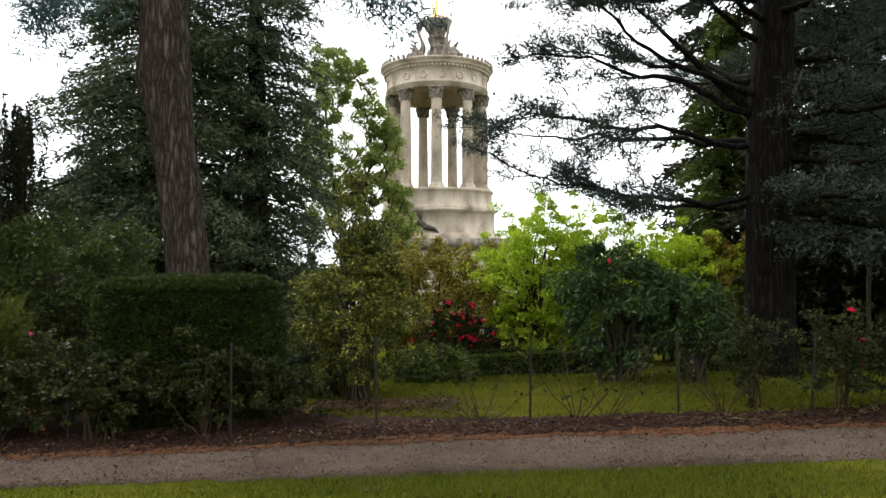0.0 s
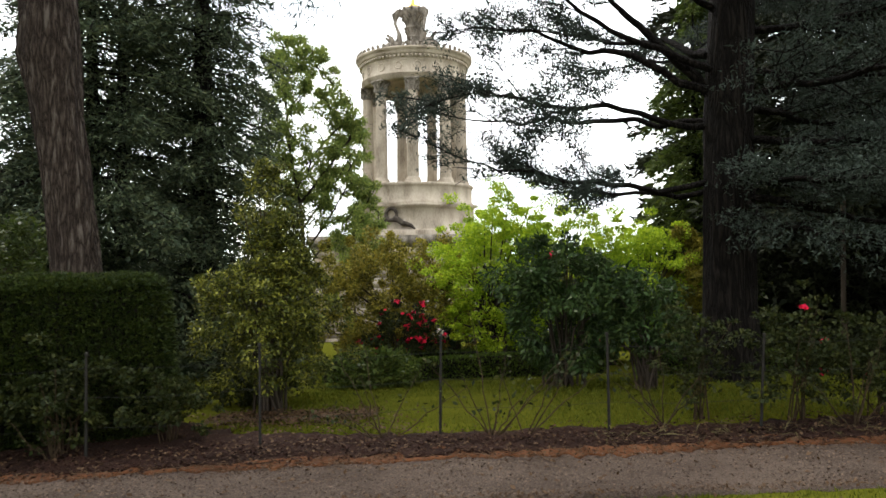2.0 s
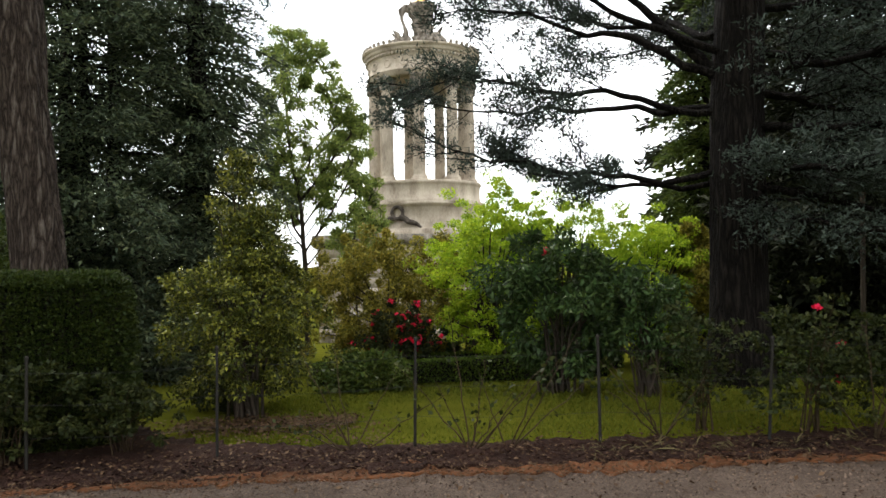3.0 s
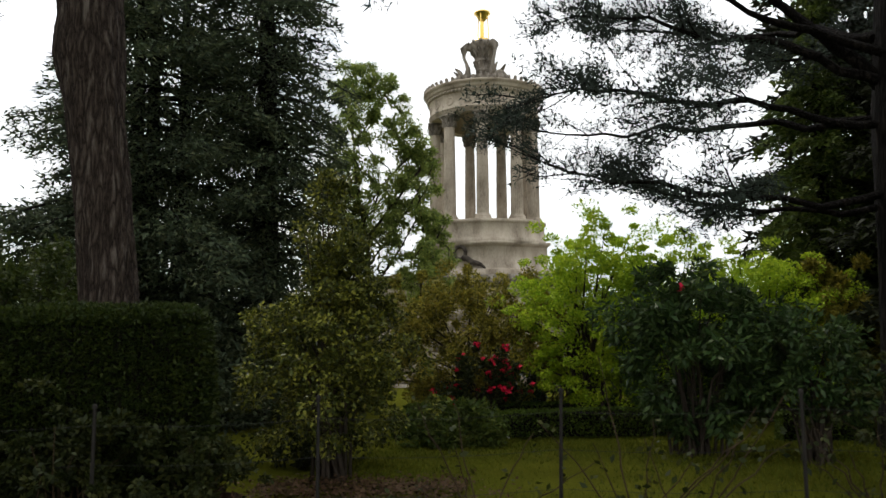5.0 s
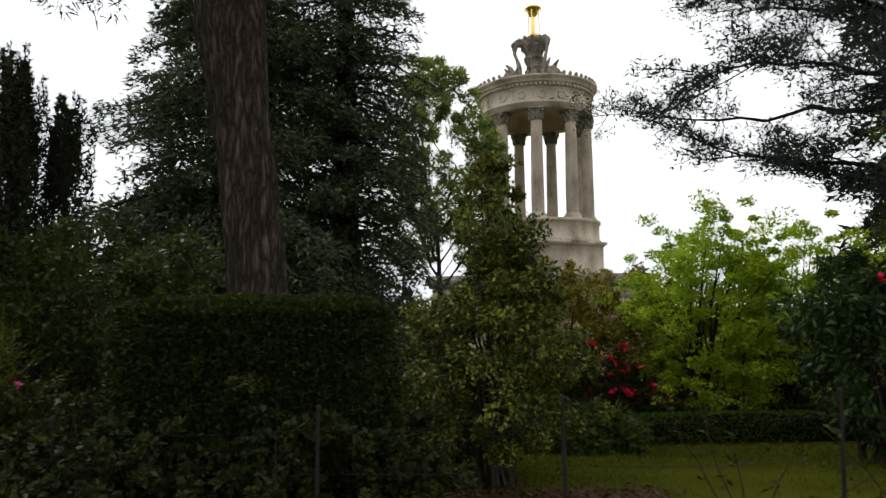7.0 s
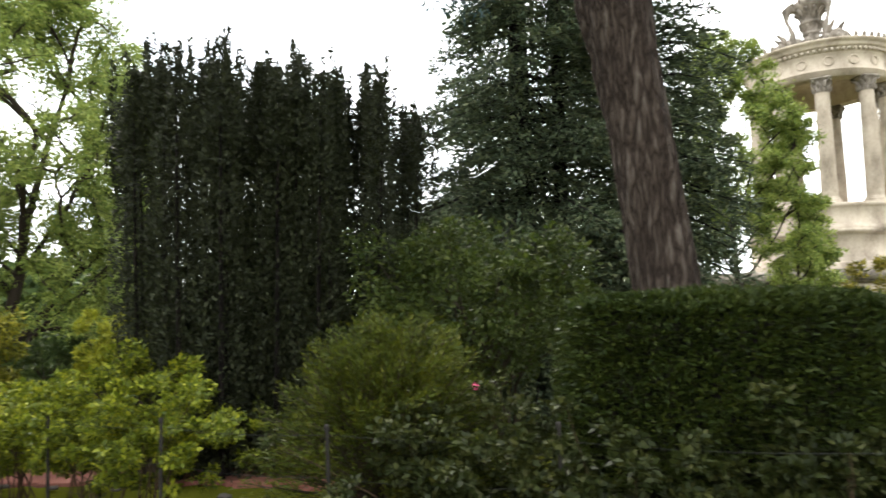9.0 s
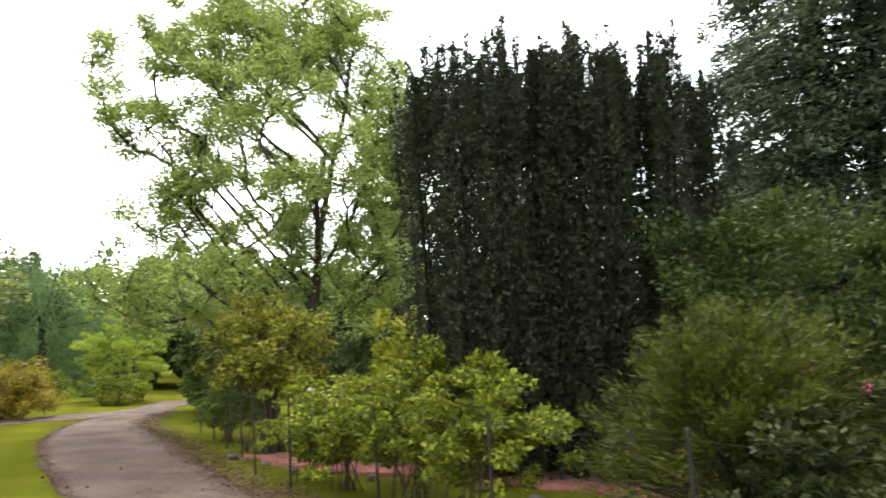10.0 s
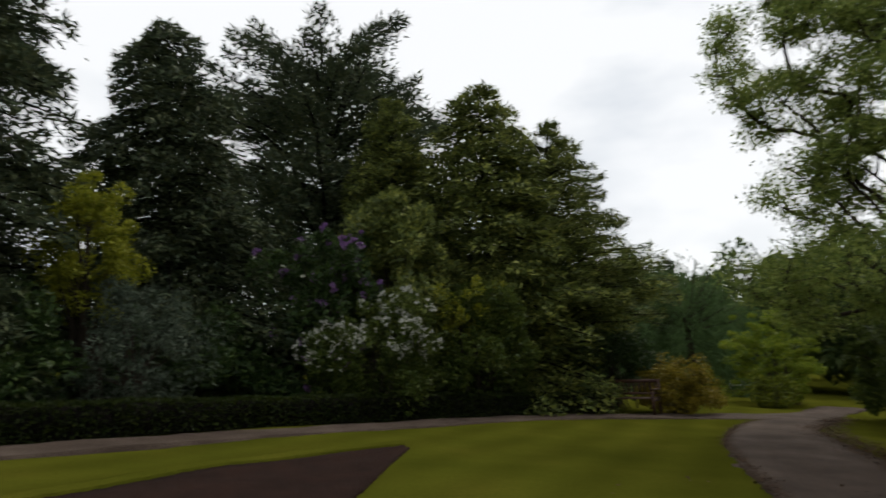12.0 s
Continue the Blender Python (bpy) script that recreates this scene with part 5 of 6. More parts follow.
shrub("fern_clump", "low pale green leafy clump on the bank", "plant", -1.0, 14.2, 0.7, 0.5, 0.6, L_GREEN, 5000, 0.1, 62, 30, 0.45, 0.0, 0.4)
shrub("bay_bush", "broad loose evergreen bush with mid-green leaves", "shrub", -7.2, 11.2, 1.4, 1.3, 3.15, L_BAY, 18000, 0.08, 63, 120, 0.42, 0.42, 0.16, stems=18, droop=0.3)


shrub("laurel_bush", "dark evergreen between the firs and the monument", "shrub", -6.3, 22.3, 1.05, 0.9, 3.9, L_SPRUCE, 9000, 0.13, 134, 60, 0.45, 0.02, 0.24)
shrub("laurel_bush", "dark green laurel in the shade of the firs", "shrub", -10.4, 15.2, 1.8, 1.3, 4.2, L_SPRUCE, 16000, 0.13, 127, 80, 0.45, 0.02, 0.22)


def golden_yew():
    rng = np.random.default_rng(64)
    x, y, h = -6.6, 8.4, 1.6
    t = thing("yew_bush", x, y, None, "spreading golden-green yew bush with feathery arching shoots", "shrub")
    z0 = gz(x, y)
    m = 520
    a, q = rng.uniform(0, 2 * np.pi, m), rng.random(m) ** 0.6
    el = np.arccos(q * 0.95)
    L = rng.uniform(0.75, 1.15, m)
    d = np.stack([np.cos(a) * np.sin(np.pi / 2 - el) * 0 + np.cos(a) * q, np.sin(a) * q, np.sqrt(np.maximum(1 - q ** 2, 0.02))], 1)
    root = np.array([x, y, z0 + 0.1])
    end = root + d * np.array([1.3, 1.0, h]) * L[:, None]
    mid = root + d * np.array([0.45, 0.4, 0.62 * h]) * L[:, None]
    obj("woody_base", [cones(np.tile(root, (m, 1)), mid, 0.012, 0.008, 4), cones(mid, end, 0.008, 0.003, 4)], TWIG, t)
    n = 52000
    k = rng.integers(0, m, n)
    u = rng.beta(2.4, 1.0, n)[:, None]
    P = mid[k] * (1 - u) + end[k] * u + rng.normal(0, 0.035, (n, 3))
    P[:, 2] = np.maximum(P[:, 2], ground_z(P[:, 0], P[:, 1]) + 0.02)
    obj("foliage", [leaves(rng, P, 0.052, 0.22, unit(end - mid)[k], 1.2, -0.1, 0.5, True)], L_GOLDYEW, t)


golden_yew()
ROSES = "roses along the fence"
for k, (x, y, rx, ry, h, n, mat, fl) in enumerate([
        (-5.8, 7.7, 0.75, 0.45, 1.25, 6500, L_ROSE, P_RED), (-4.5, 7.8, 0.75, 0.35, 1.2, 7500, L_ROSE, None), (-3.4, 8.3, 0.7, 0.4, 1.3, 7500, L_ROSE, None), (-2.5, 8.8, 0.45, 0.4, 1.0, 3500, L_ROSE, None),
        (-5.5, 8.6, 0.4, 0.4, 1.5, 2500, L_ROSE, P_PINK), (4.6, 9.2, 0.6, 0.5, 1.5, 3800, L_ROSE, P_RED), (5.6, 9.4, 0.8, 0.6, 1.3, 5000, L_ROSE, P_RED), (3.6, 9.6, 0.4, 0.4, 1.5, 2000, L_ROSE, None),
        (-8.7, 7.7, 0.95, 0.55, 1.4, 8500, L_ROSE_LIGHT, None), (-9.9, 7.75, 0.95, 0.6, 1.5, 9500, L_ROSE_LIGHT, None), (-11.0, 7.7, 0.9, 0.55, 1.4, 8500, L_ROSE_LIGHT, P_WHITE), (-12.0, 7.8, 0.7, 0.5, 1.2, 4500, L_ROSE_LIGHT, P_WHITE), (-16.8, 8.6, 0.6, 0.5, 1.25, 5000, L_GREEN, None)]):
    shrub("rose_bush", "leafy green rose bush trained along the wire fence", "shrub", x, y, rx, ry, h * 0.86, mat, n, 0.056, 70 + k, 80, 0.55, 0.26 if x < -8 else 0.2, 0.17, fl, 2 if fl else 0, 0.06, 6, CANE, 0.2, ROSES, wild=0.4)
shrub("magnolia_bush", "olive-yellow bush with a few white flowers", "shrub", -14.9, 8.6, 1.0, 0.9, 2.5, L_MAGNOLIA, 17000, 0.075, 90, 110, 0.5, 0.36, 0.18, P_WHITE, 9, 0.11, wild=0.26)
shrub("yellow_shrub", "bright yellow-leaved shrub below the yew", "shrub", -13.3, 10.4, 0.8, 0.7, 2.2, L_YELLOW, 9000, 0.075, 91, 70, 0.5, 0.1, 0.2)
shrub("yellow_shrub", "yellow-green low shrub below the yew", "shrub", -11.0, 9.4, 1.1, 0.6, 1.7, L_ROSE_LIGHT, 9000, 0.075, 92, 70, 0.5, 0.1, 0.2)
shrub("holly_bush", "rounded evergreen bush below the ash tree", "shrub", -16.6, 13.6, 1.25, 1.0, 3.0, L_YEW, 14000, 0.11, 93, 60, 0.5, 0.02, 0.24)
shrub("laurel_bush", "dark green laurel below the ash tree", "shrub", -19.6, 12.9, 1.5, 1.4, 2.6, L_FAR, 12000, 0.14, 94, 60, 0.5, 0.02, 0.24)
shrub("laurel_bush", "dense green bush beside the bend of the path", "shrub", -25.4, 12.0, 2.0, 1.3, 3.7, L_GREEN, 24000, 0.12, 95, 130, 0.5, 0.02, 0.18)
shrub("azalea_bush", "lime green azalea by the path", "shrub", -34.0, 11.1, 2.0, 1.5, 3.5, L_FRESH, 24000, 0.09, 96, 190, 0.5, 0.0, 0.15, wild=0.24, flat=0.6)
shrub("azalea_bush", "low yellow-green azalea before the lime one", "shrub", -31.6, 10.2, 1.0, 0.8, 1.1, L_ROSE_LIGHT, 7000, 0.08, 132, 60, 0.5, 0.0, 0.22)
shrub("laurel_bush", "mid-green laurel filling the bend behind the magnolia", "shrub", -22.6, 11.3, 1.5, 1.0, 2.4, L_GREEN, 12000, 0.11, 133, 80, 0.5, 0.05, 0.2)
shrub("azalea_bush", "orange and yellow tinged azalea beside the bench", "shrub", -25.8, 6.1, 1.2, 1.0, 1.45, L_ORANGE, 14000, 0.08, 97, 90, 0.5, 0.02, 0.2)

shrub("azalea_bush", "small rounded yellow-green azalea on the far lawn", "shrub", -38.0, 9.1, 0.65, 0.6, 1.1, L_ROSE_LIGHT, 3500, 0.08, 129, 40, 0.5, 0.02, 0.26)
# two added bushes that darken the sunlit strip of lawn under the maples
shrub("laurel_bush", "low dark filler bush added beneath the maples", "shrub", 0.4, 18.6, 1.3, 0.6, 1.3, L_RHODO, 8000, 0.1, 98, 50, 0.4, 0.0, 0.3)
shrub("laurel_bush", "low dark filler bush added beneath the maples", "shrub", 2.6, 18.9, 1.5, 0.6, 1.4, L_RHODO, 8000, 0.1, 99, 50, 0.4, 0.0, 0.3)

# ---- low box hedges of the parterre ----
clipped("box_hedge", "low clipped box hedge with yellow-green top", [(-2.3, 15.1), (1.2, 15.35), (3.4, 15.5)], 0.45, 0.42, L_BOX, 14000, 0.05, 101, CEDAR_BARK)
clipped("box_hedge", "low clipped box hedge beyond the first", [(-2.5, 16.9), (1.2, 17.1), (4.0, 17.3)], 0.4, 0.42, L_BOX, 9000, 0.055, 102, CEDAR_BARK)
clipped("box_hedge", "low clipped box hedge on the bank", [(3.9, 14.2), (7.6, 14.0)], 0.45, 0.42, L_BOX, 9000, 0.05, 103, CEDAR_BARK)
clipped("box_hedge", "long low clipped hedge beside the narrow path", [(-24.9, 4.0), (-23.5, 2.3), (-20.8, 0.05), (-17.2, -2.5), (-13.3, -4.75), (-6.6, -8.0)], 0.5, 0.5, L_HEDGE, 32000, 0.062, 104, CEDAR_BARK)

# ---- the wood on the west side ----
shrub("viburnum_bush", "dark shrub covered with flat white flower heads", "shrub", -20.2, -1.15, 1.5, 1.45, 2.55, L_GREEN, 16000, 0.085, 111, 130, 0.5, 0.02, 0.17, P_WHITE, 700, 0.055)
shrub("yellow_sapling", "young tree with bright yellow-green leaf sprays", "shrub", -22.0, 0.7, 1.1, 0.9, 3.4, L_YELLOW, 1700, 0.085, 128, 26, 0.5, 0.5, 0.16, wild=0.3, stems=3)
shrub("golden_shrub", "tall golden-yellow leaved shrub", "shrub", -15.9, -5.0, 0.75, 0.75, 4.3, L_YELLOW, 12000, 0.075, 112, 90, 0.5, 0.42, 0.24)
shrub("grey_shrub", "grey-green shrub with narrow leaves", "shrub", -16.3, -4.4, 1.2, 1.0, 2.7, L_GREY, 9000, 0.1, 113, 60, 0.25, 0.05, 0.3)
shrub("laurel_bush", "dark green shrub behind the low hedge", "shrub", -14.5, -5.6, 1.2, 1.0, 1.9, L_RHODO, 9000, 0.11, 114, 50, 0.45, 0.02, 0.26)
conifer("thuja_tree", "tall dense green conifer with hanging leader shoots", -20.0, -6.2, 9.8, 3.7, L_SPRUCE, 92000, 0.155, 115, 36, 9, 0.5, 0.35, 0.02, 0.5, 0.28)
conifer("fir_tree", "dark conifer towering beside the hedge", -15.3, -7.3, 12.5, 2.7, L_SPRUCE, 70000, 0.16, 116, 36, 9, 0.3, 0.3, 0.02, 0.45, 0.28)
conifer("monterey_cypress", "broad black-green cypress with jagged flat plates", -29.4, -5.6, 12.6, 6.6, L_SPRUCE, 92000, 0.225, 117, 19, 11, -0.25, 0.3, 0.15, 0.2, 0.2, upturn=0.1)
shrub("rhododendron_bush", "large rhododendron with faded purple flowers", "shrub", -21.0, -2.6, 1.4, 1.3, 4.6, L_RHODO, 12000, 0.14, 118, 60, 0.4, 0.1, 0.24, P_PURPLE, 110, 0.15)
shrub("olive_shrub", "tall olive green broad-leaved shrub", "shrub", -22.3, -1.2, 1.7, 1.5, 5.8, L_OLIVECON, 22000, 0.15, 119, 80, 0.45, 0.1, 0.24, shape=0.6)
conifer("golden_cypress", "olive-gold conical cypress among dark trees", -26.0, -2.0, 9.8, 3.4, L_OLIVECON, 62000, 0.16, 120, 32, 8, 0.1, 0.35, 0.05, 0.6)
conifer("green_cypress", "dense green conical conifer", -25.5, 1.0, 9.9, 3.6, L_OLIVECON, 64000, 0.18, 121, 34, 9, 0.2, 0.35, 0.02, 0.5, 0.28)
conifer("larch_tree", "light green conifer with long upswept side branches", -27.0, 3.0, 9.2, 4.4, L_OLIVECON, 60000, 0.15, 122, 26, 8, 0.0, 0.28, 0.24, 0.75, 0.2, upturn=0.12)
shrub("laurel_bush", "dark green laurel behind the low hedge", "shrub", -22.9, 0.9, 1.7, 1.4, 3.3, L_GREEN, 18000, 0.12, 123, 70, 0.45, 0.02, 0.24)
shrub("laurel_bush", "deep green laurel behind the low hedge", "shrub", -27.2, 4.4, 1.5, 1.2, 2.9, L_RHODO, 14000, 0.12, 124, 60, 0.45, 0.02, 0.26)
shrub("laurel_bush", "deep green laurel under the conifers", "shrub", -20.6, -3.4, 1.8, 1.2, 2.2, L_RHODO, 12000, 0.13, 125, 60, 0.45, 0.02, 0.26)
shrub("laurel_bush", "deep green laurel under the conifers", "shrub", -18.0, -5.0, 1.6, 1.2, 2.0, L_RHODO, 12000, 0.13, 126, 60, 0.45, 0.02, 0.26)


def willow(x, y, h, r):
    rng = np.random.default_rng(131)
    t = thing("willow_tree", x, y, None, "pale grey-green weeping willow", "tree")
    z0 = gz(x, y)
    m = 190
    a, q = rng.uniform(0, 2 * np.pi, m), np.sqrt(rng.random(m))
    top = np.stack([x + r * q * np.cos(a), y + r * q * np.sin(a), z0 + h * (1 - 0.62 * q ** 2) * rng.uniform(0.85, 1.05, m)], 1)
    ln = h * rng.uniform(0.25, 0.75, m)
    obj("trunk", [cones([(x, y, z0 - 0.2)], [(x, y, z0 + h * 0.5)], 0.3, 0.2, 8), cones(np.tile([x, y, z0 + h * 0.45], (60, 1)), top[:60], 0.1, 0.02, 5)], TWIG, t)
    n = 34000
    k = rng.integers(0, m, n)
    u = rng.random(n)
    P = top[k] + rng.normal(0, 0.16, (n, 3))
    P[:, 2] -= u * ln[k]
    P[:, 2] = np.maximum(P[:, 2], z0 + 0.1)
    obj("crown", [leaves(rng, P, 0.22, 0.18, np.tile([0, 0, -1.0], (n, 1)), 1.4, 0, 0.5, True)], L_WILLOW, t)


willow(-43.0, 9.4, 7.2, 3.8)
for k, (x, y, h, r) in enumerate([(-46, 20, 9, 4), (-52, 15.5, 7, 3.6), (-58, 19, 10, 4.5), (-50, 22, 11, 5), (-60, 3, 10, 5), (-72, 9, 13, 6), (-76, 20, 13, 6), (-70, 30, 13, 6), (-56, 34, 11, 5), (-42, 27, 9, 4), (-36, 20, 7.5, 3.5), (-34, 34, 9, 4.5), (-68, -4, 12, 6), (-55, 12, 8, 4)]):
    shrub("far_tree", "green broad-leaved tree in the distance", "tree", x, y, r, r, 0.87 * h, L_FAR, 9000, 0.5, 141 + k, 70, 0.6, 0.12, 0.2, stems=8, group="far trees", wild=0.05)
conifer("far_conifer", "dark conifer in the distance", -62, 11.5, 9.8, 2.6, L_SPRUCE, 7000, 0.5, 160, 20, 6, 0.3, 0.4)
conifer("far_conifer", "dark conifer in the distance", -58, 7.0, 9.0, 2.4, L_SPRUCE, 7000, 0.5, 161, 20, 6, 0.3, 0.4)

# ---- fence ----
POSTS = [(7.5, 9.1), (5.8, 8.95), (4.0, 8.82), (2.42, 8.86), (0.57, 8.85), (-1.33, 8.45), (-3.0, 8.02), (-4.85, 7.78), (-6.43, 7.42), (-8.1, 7.3), (-9.7, 7.3), (-11.35, 7.2), (-13.0, 7.5), (-14.4, 7.9), (-15.8, 8.2), (-17.2, 8.5), (-18.8, 8.8)]
for k, (x, y) in enumerate(POSTS):
    z0 = gz(x, y)
    rng = np.random.default_rng(200 + k)
    lean = rng.normal(0, 0.025, 2)
    h = 1.06 + rng.normal(0, 0.03)
    tp = (x + lean[0], y + lean[1], z0 + h)
    t = thing("fence_post", x, y, None, "thin dark rusty iron post of a wire fence", "fence post", "fence posts along the path")
    obj("stake", tube([(x, y, z0 - 0.1), (x + lean[0] / 2, y + lean[1] / 2, z0 + h / 2), tp], [0.016, 0.015, 0.013], 8), IRON, t)
    obj("post_cap", [lathe(tp[0], tp[1], [(0.016, tp[2] - 0.02), (0.02, tp[2]), (0.015, tp[2] + 0.02), (0.0, tp[2] + 0.026)], 8)], IRON, t)
for w in (0.35, 0.66, 0.96):
    pts = []
    for a, b in zip(POSTS, POSTS[1:]):
        for u in np.linspace(0, 1, 8, endpoint=False):
            px, py = a[0] + (b[0] - a[0]) * u, a[1] + (b[1] - a[1]) * u
            pts.append((px, py, gz(px, py) + w - 0.03 * math.sin(math.pi * u)))
    tagged(obj("fence_wire", tube(pts, 0.0017, 5), WIRE), "thin slack steel wire between the fence posts", "fence wire", "fence wires")


def garden_pole(x, y, h):
    z0 = gz(x, y)
    t = thing("garden_pole", x, y, None, "slim grey wooden pole in the shade beyond the cedar", "pole")
    obj("shaft", tube([(x, y, z0 - 0.15), (x + 0.01, y, z0 + h * 0.5), (x + 0.03, y, z0 + h)], [0.045, 0.042, 0.038], 10, np.random.default_rng(5), 0.04), TWIG, t, smooth=True)
    obj("pole_cap", [lathe(x + 0.03, y, [(0.04, z0 + h - 0.01), (0.046, z0 + h), (0.046, z0 + h + 0.03), (0.0, z0 + h + 0.045)], 10)], TWIG, t)


garden_pole(7.55, 14.1, 3.1)

# ---- bare rose canes ----
def canes(x, y, seed, n, reach, h):
    rng = np.random.default_rng(seed)
    t = thing("rose_canes", x, y, None, "bare arching rose canes with a few leaves", "plant", "bare rose canes")
    z0 = gz(x, y)
    P = []
    for k in range(n):
        lean = rng.uniform(-1.1, 1.1)
        L = h * rng.uniform(0.7, 1.5)
        away = rng.normal(0, 0.25)
        bow = rng.normal(0, 0.12) + 0.1 * abs(lean)
        pts = []
        for q in range(9):
            u = q / 8
            pts.append((x + rng.normal(0, 0.004) + reach * 0.9 * math.sin(lean) * L * u, y + away * L * u, z0 - 0.03 + math.cos(lean) * L * u - bow * u * u))
        obj("cane", tube(np.array(pts) + rng.normal(0, 0.012, (9, 3)), np.linspace(0.009, 0.003, 9), 5), CANE, t, smooth=True)
        for _ in range(4):
            P.append(np.array(pts[rng.integers(4, 9)]) + rng.normal(0, 0.05, 3))
    obj("foliage", [leaves(rng, np.repeat(np.array(P), 3, 0) + rng.normal(0, 0.03, (len(P) * 3, 3)), 0.06, 0.6)], L_ROSE, t)


canes(-0.05, 8.75, 301, 7, 1.2, 0.85)
canes(1.15, 8.75, 302, 8, 1.1, 0.95)
canes(1.5, 8.8, 308, 4, 1.0, 1.1)
canes(3.1, 9.2, 303, 7, 0.7, 0.9)
canes(-3.3, 7.95, 304, 9, 0.5, 0.7)
canes(5.0, 8.9, 305, 6, 0.8, 0.8)
canes(-9.1, 7.5, 306, 7, 0.8, 0.5)
canes(-15.2, 8.3, 307, 9, 0.6, 1.1)


# ---- bench ----
def bench(name, x, y, yaw, mat, label, w=1.5):
    t = thing(name, x, y, None, label, "bench")
    z0 = gz(x, y)
    a = radians(yaw)

    def put(nm, c, size):
        V, F = box((0, 0, 0), size)
        V = V + np.array(c)
        V = np.stack([x + V[:, 0] * math.cos(a) - V[:, 1] * math.sin(a), y + V[:, 0] * math.sin(a) + V[:, 1] * math.cos(a), z0 + V[:, 2]], 1)
        return obj(nm, [(V, F)], mat, t)

    for sx in (-1, 1):
        put("leg", (sx * (w / 2 - 0.05), -0.25, 0.31), (0.06, 0.06, 0.64))
        put("leg", (sx * (w / 2 - 0.05), 0.22, 0.43), (0.06, 0.06, 0.88))
        put("armrest", (sx * (w / 2 - 0.05), -0.03, 0.65), (0.07, 0.56, 0.035))
        put("side_rail", (sx * (w / 2 - 0.05), 0, 0.36), (0.04, 0.44, 0.06))
    for k in range(4):
        put("seat_slat", (0, -0.22 + 0.12 * k, 0.42), (w - 0.06, 0.1, 0.025))
    put("back_rail", (0, 0.23, 0.86), (w, 0.05, 0.09))
    put("back_rail", (0, 0.23, 0.52), (w - 0.1, 0.04, 0.06))
    for k in range(9):
        put("back_slat", (-w / 2 + 0.15 + k * (w - 0.3) / 8, 0.23, 0.68), (0.05, 0.02, 0.28))
    return t


bench("garden_bench", -24.9, 4.75, 62, BENCH_WOOD, "reddish-brown slatted wooden garden bench by the hedge")
bench("white_bench", -44.5, 12.1, 20, WHITE_WOOD, "pale painted garden bench on the far lawn", 1.3)

# ---- edging stones, fallen leaves, grass ----
rng = np.random.default_rng(400)
for k in range(11):
    u = k / 10
    x = -8.2 - u * 6.4 + rng.normal(0, 0.06)
    y = np.interp(x, [-14.6, -12.3, -10.2, -8.0], [7.75, 7.95, 8.9, 8.95]) + rng.normal(0, 0.06)
    s = rng.uniform(0.07, 0.13)
    V, F = lathe(0, 0, [(0.0, -0.05), (1, -0.05), (1.05, 0.15), (0.8, 0.36), (0.0, 0.42)], 9)
    V = V * np.array([s, s * 0.7, s * 0.8]) * (1 + rng.normal(0, 0.08, (len(V), 1))) + np.array([x, y, gz(x, y) + 0.02])
    tagged(obj("edging_stone", [(V, F)], EDGE_STONE, at=(x, y, gz(x, y)), smooth=True), "rough grey edging stone beside the red path", "stone", "edging stones")


def scatter(name, label, category, n, seed, xr, line, width, mat, size, off=0.0, lift=0.05, aspect=0.6):
    rng = np.random.default_rng(seed)
    x = rng.uniform(xr[0], xr[1], n)
    L = np.array(sorted(line))
    y = np.interp(x, L[:, 0], L[:, 1]) + off + rng.normal(0, width, n)
    P = np.stack([x, y, ground_z(x, y) + lift + rng.uniform(0, 0.015, n)], 1)
    d = rng.normal(size=(n, 3)) * np.array([1, 1, 0.25])
    V, F = leaves(rng, P, size, aspect, unit(d), 3.0, 0, 2.0)
    return tagged(obj(name, [(V, F)], mat), label, category, "", "stuff")


scatter("fallen_leaves", "dry brown leaves lying on the soil bed", "fallen leaves", 3600, 401, (-8, 10), FENCE_EDGE, 0.35, DRY, 0.04, 0.55, 0.06)
scatter("path_needles", "rust-brown pine needles drifted along the path edge", "pine litter", 8500, 404, (-12, 10), FENCE_EDGE, 0.16, DRY, 0.05, -0.05, 0.045, 0.16)
scatter("bend_litter", "brown leaves drifted over the path edge at the bend", "fallen leaves", 6000, 408, (-26, -8), FENCE_EDGE, 0.22, DRY, 0.05, 0.12, 0.04, 0.5)
scatter("soil_clods", "loose crumbs of dark reddish soil on the bed", "soil", 9000, 409, (-8, 10), FENCE_EDGE, 0.3, SOIL, 0.04, 0.5, 0.05, 0.9)
scatter("path_leaves", "scattered dry leaves on the gravel path", "fallen leaves", 900, 402, (-14, 9), FENCE_EDGE, 0.5, DRY, 0.05, -0.4, 0.03)
scatter("edge_leaves", "brown leaf litter caught along the edge of the lawn", "fallen leaves", 5000, 407, (-24, 9), LAWN_EDGE, 0.06, DRY, 0.035, 0.05, 0.03, 0.5)
scatter("lawn_leaves", "a few brown leaves lying on the lawn", "fallen leaves", 160, 403, (-14, 9), LAWN_EDGE, 0.8, DRY, 0.06, -0.9, 0.02)


def grass(name, label, n, seed, xr, yr, keep, h=0.045):
    rng = np.random.default_rng(seed)
    x, y = rng.uniform(*xr, n), rng.uniform(*yr, n)
    ok = keep(x, y)
    x, y = x[ok], y[ok]
    P = np.stack([x, y, ground_z(x, y) - 0.02], 1)
    V, F = leaves(rng, P, h, 0.22, np.tile([0, 0, 1.0], (len(x), 1)), 1.8, 0, 0, True)
    return tagged(obj(name, [(V, F)], BLADES), label, "grass", "", "stuff")


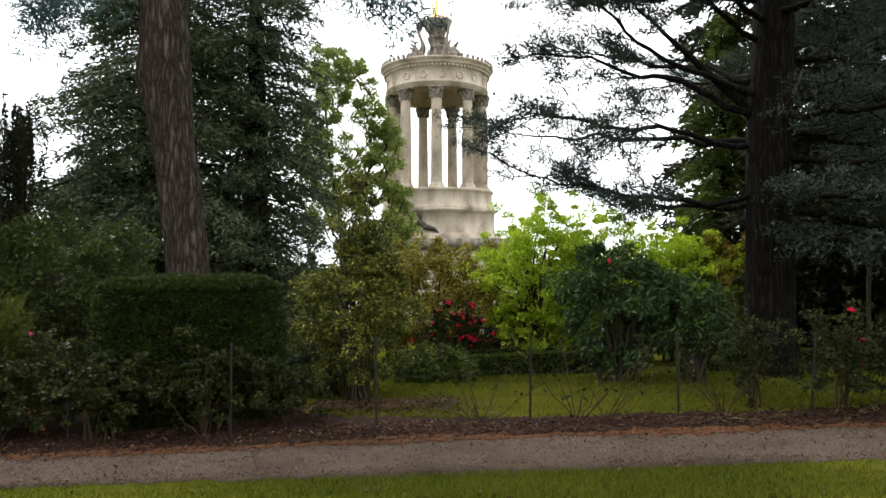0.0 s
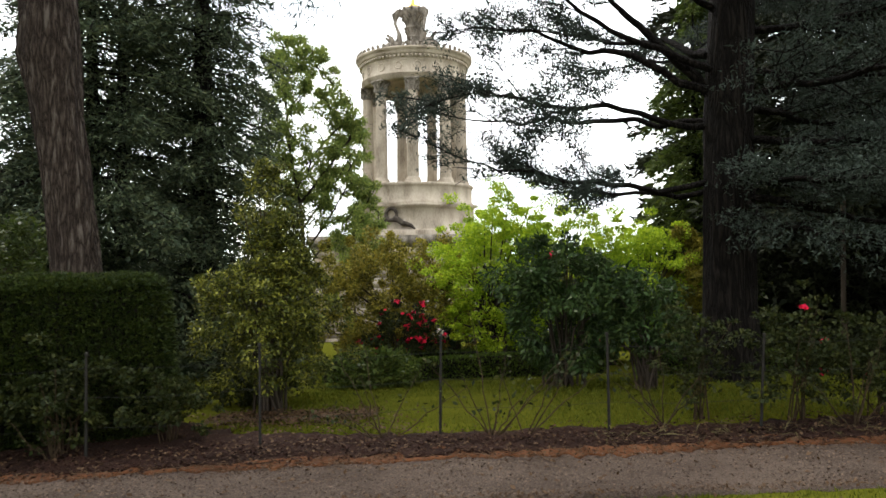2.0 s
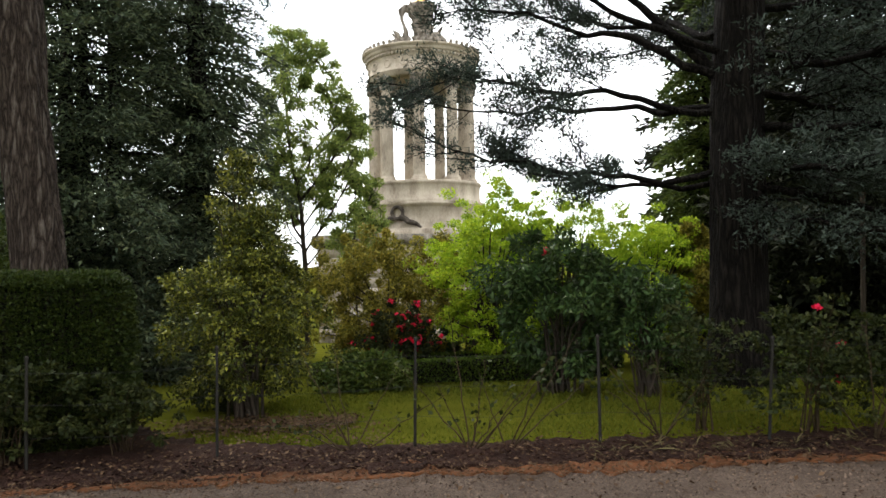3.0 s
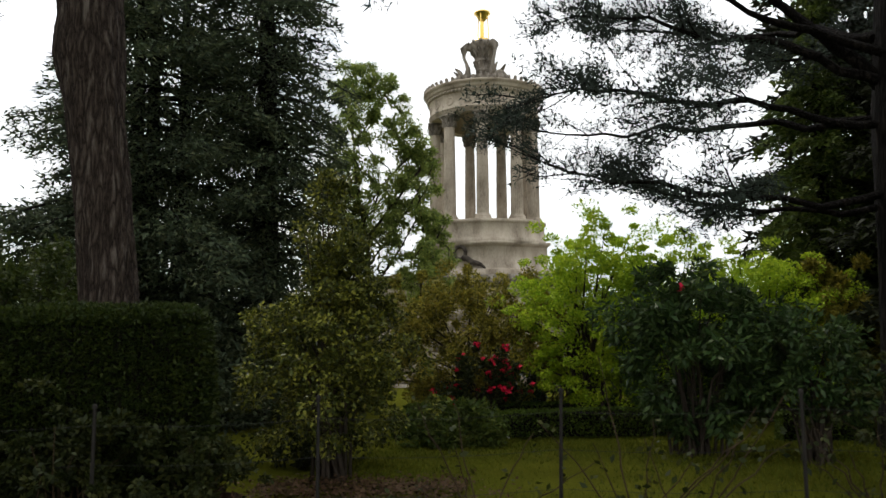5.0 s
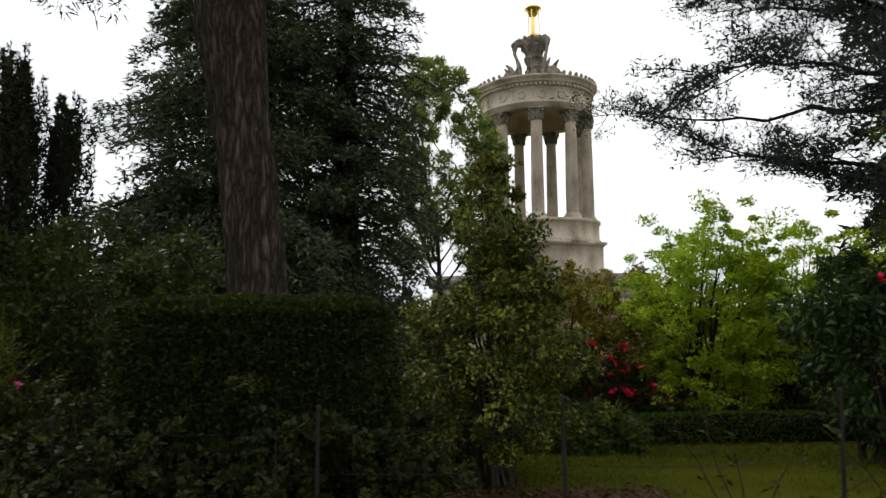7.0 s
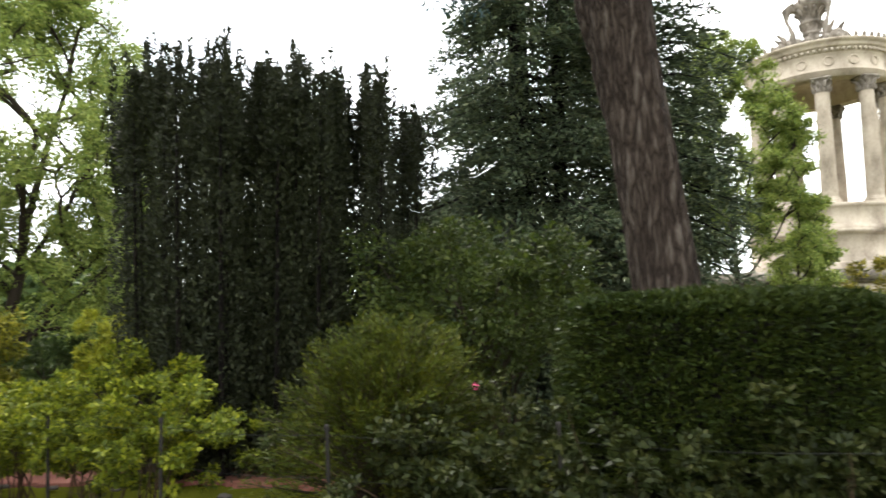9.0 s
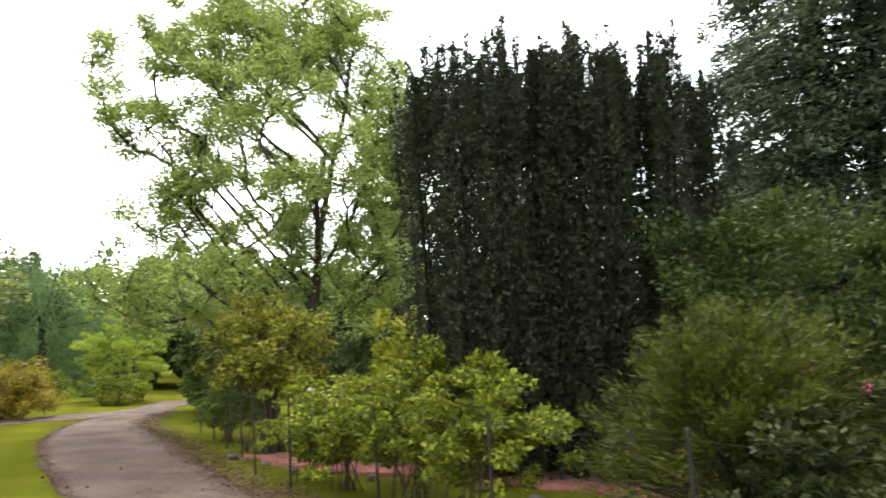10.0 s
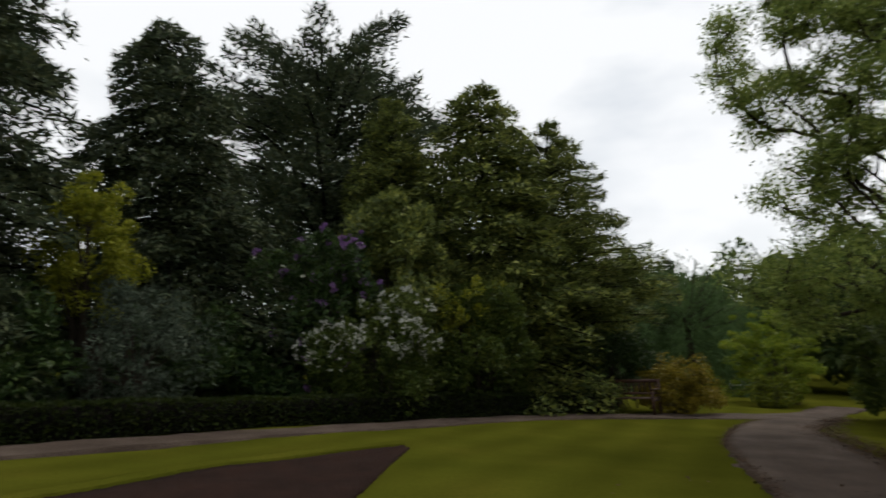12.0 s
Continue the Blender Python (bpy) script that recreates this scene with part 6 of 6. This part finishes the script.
le, fe = np.array(sorted(LAWN_EDGE)), np.array(sorted(FENCE_EDGE))
grass("lawn_grass", "short mown grass blades of the lawn by the path", 110000, 410, (-7, 8), (4.0, 7.0), lambda x, y: (y < np.interp(x, le[:, 0], le[:, 1]) - 0.02) & (y > np.interp(x, le[:, 0], le[:, 1]) - 1.2) & (np.random.default_rng(9).random(len(x)) < np.clip((x + 7) / 3, 0, 1)))
grass("bank_grass", "short grass blades on the bank behind the fence", 46000, 411, (-2.3, 9), (8.9, 15.0), lambda x, y: (y > 9.15 + 0.08 * np.maximum(x, 0)))


def pebbles():
    rng = np.random.default_rng(420)
    n = 19000
    x = rng.uniform(-6, 6.5, n)
    lo, hi = np.interp(x, le[:, 0], le[:, 1]), np.interp(x, fe[:, 0], fe[:, 1])
    y = lo + (hi - lo) * rng.uniform(0.01, 0.95, n)
    P = np.stack([x, y, ground_z(x, y) + 0.03 + rng.uniform(0, 0.008, n)], 1)
    d = rng.normal(size=(n, 3)) * np.array([1, 1, 0.2])
    tagged(obj("loose_gravel", [leaves(rng, P, 0.017, 0.9, unit(d), 3.0, 0, 1.2)], PEBBLE), "loose grey stones on the gravel path", "gravel", "", "stuff")


pebbles()
scatter("withered_leaves", "yellowed withered bulb leaves lying on the bed", "withered leaves", 170, 405, (2.2, 5.2), FENCE_EDGE, 0.14, STRAW, 0.18, 0.42, 0.07, 0.07)
scatter("bed_litter", "fallen brown leaves and twigs over the shaded soil", "fallen leaves", 1500, 410, (-5.5, 0.2), [(-6, 9.4), (-2, 9.8), (1, 9.3)], 0.55, DRY, 0.045, 0, 0.065)
scatter("bush_litter", "heap of fallen brown leaves under the variegated bush", "fallen leaves", 2600, 406, (-2.7, -0.4), [(-3, 10.3), (0, 10.4)], 0.28, DRY, 0.05, 0, 0.05)
strip("turf_edge", [(-15.75, 0.62), (-14.25, -0.1), (-12.85, -0.82), (-10.95, -1.4), (-7.5, -2.25)], [(-15.95, 0.5), (-14.4, -0.32), (-13.0, -1.05), (-11.05, -1.65), (-7.6, -2.5)], LAWN, 0.045, "cut turf edge of the lawn above the soil bed", "lawn edge", 9, 0.015)
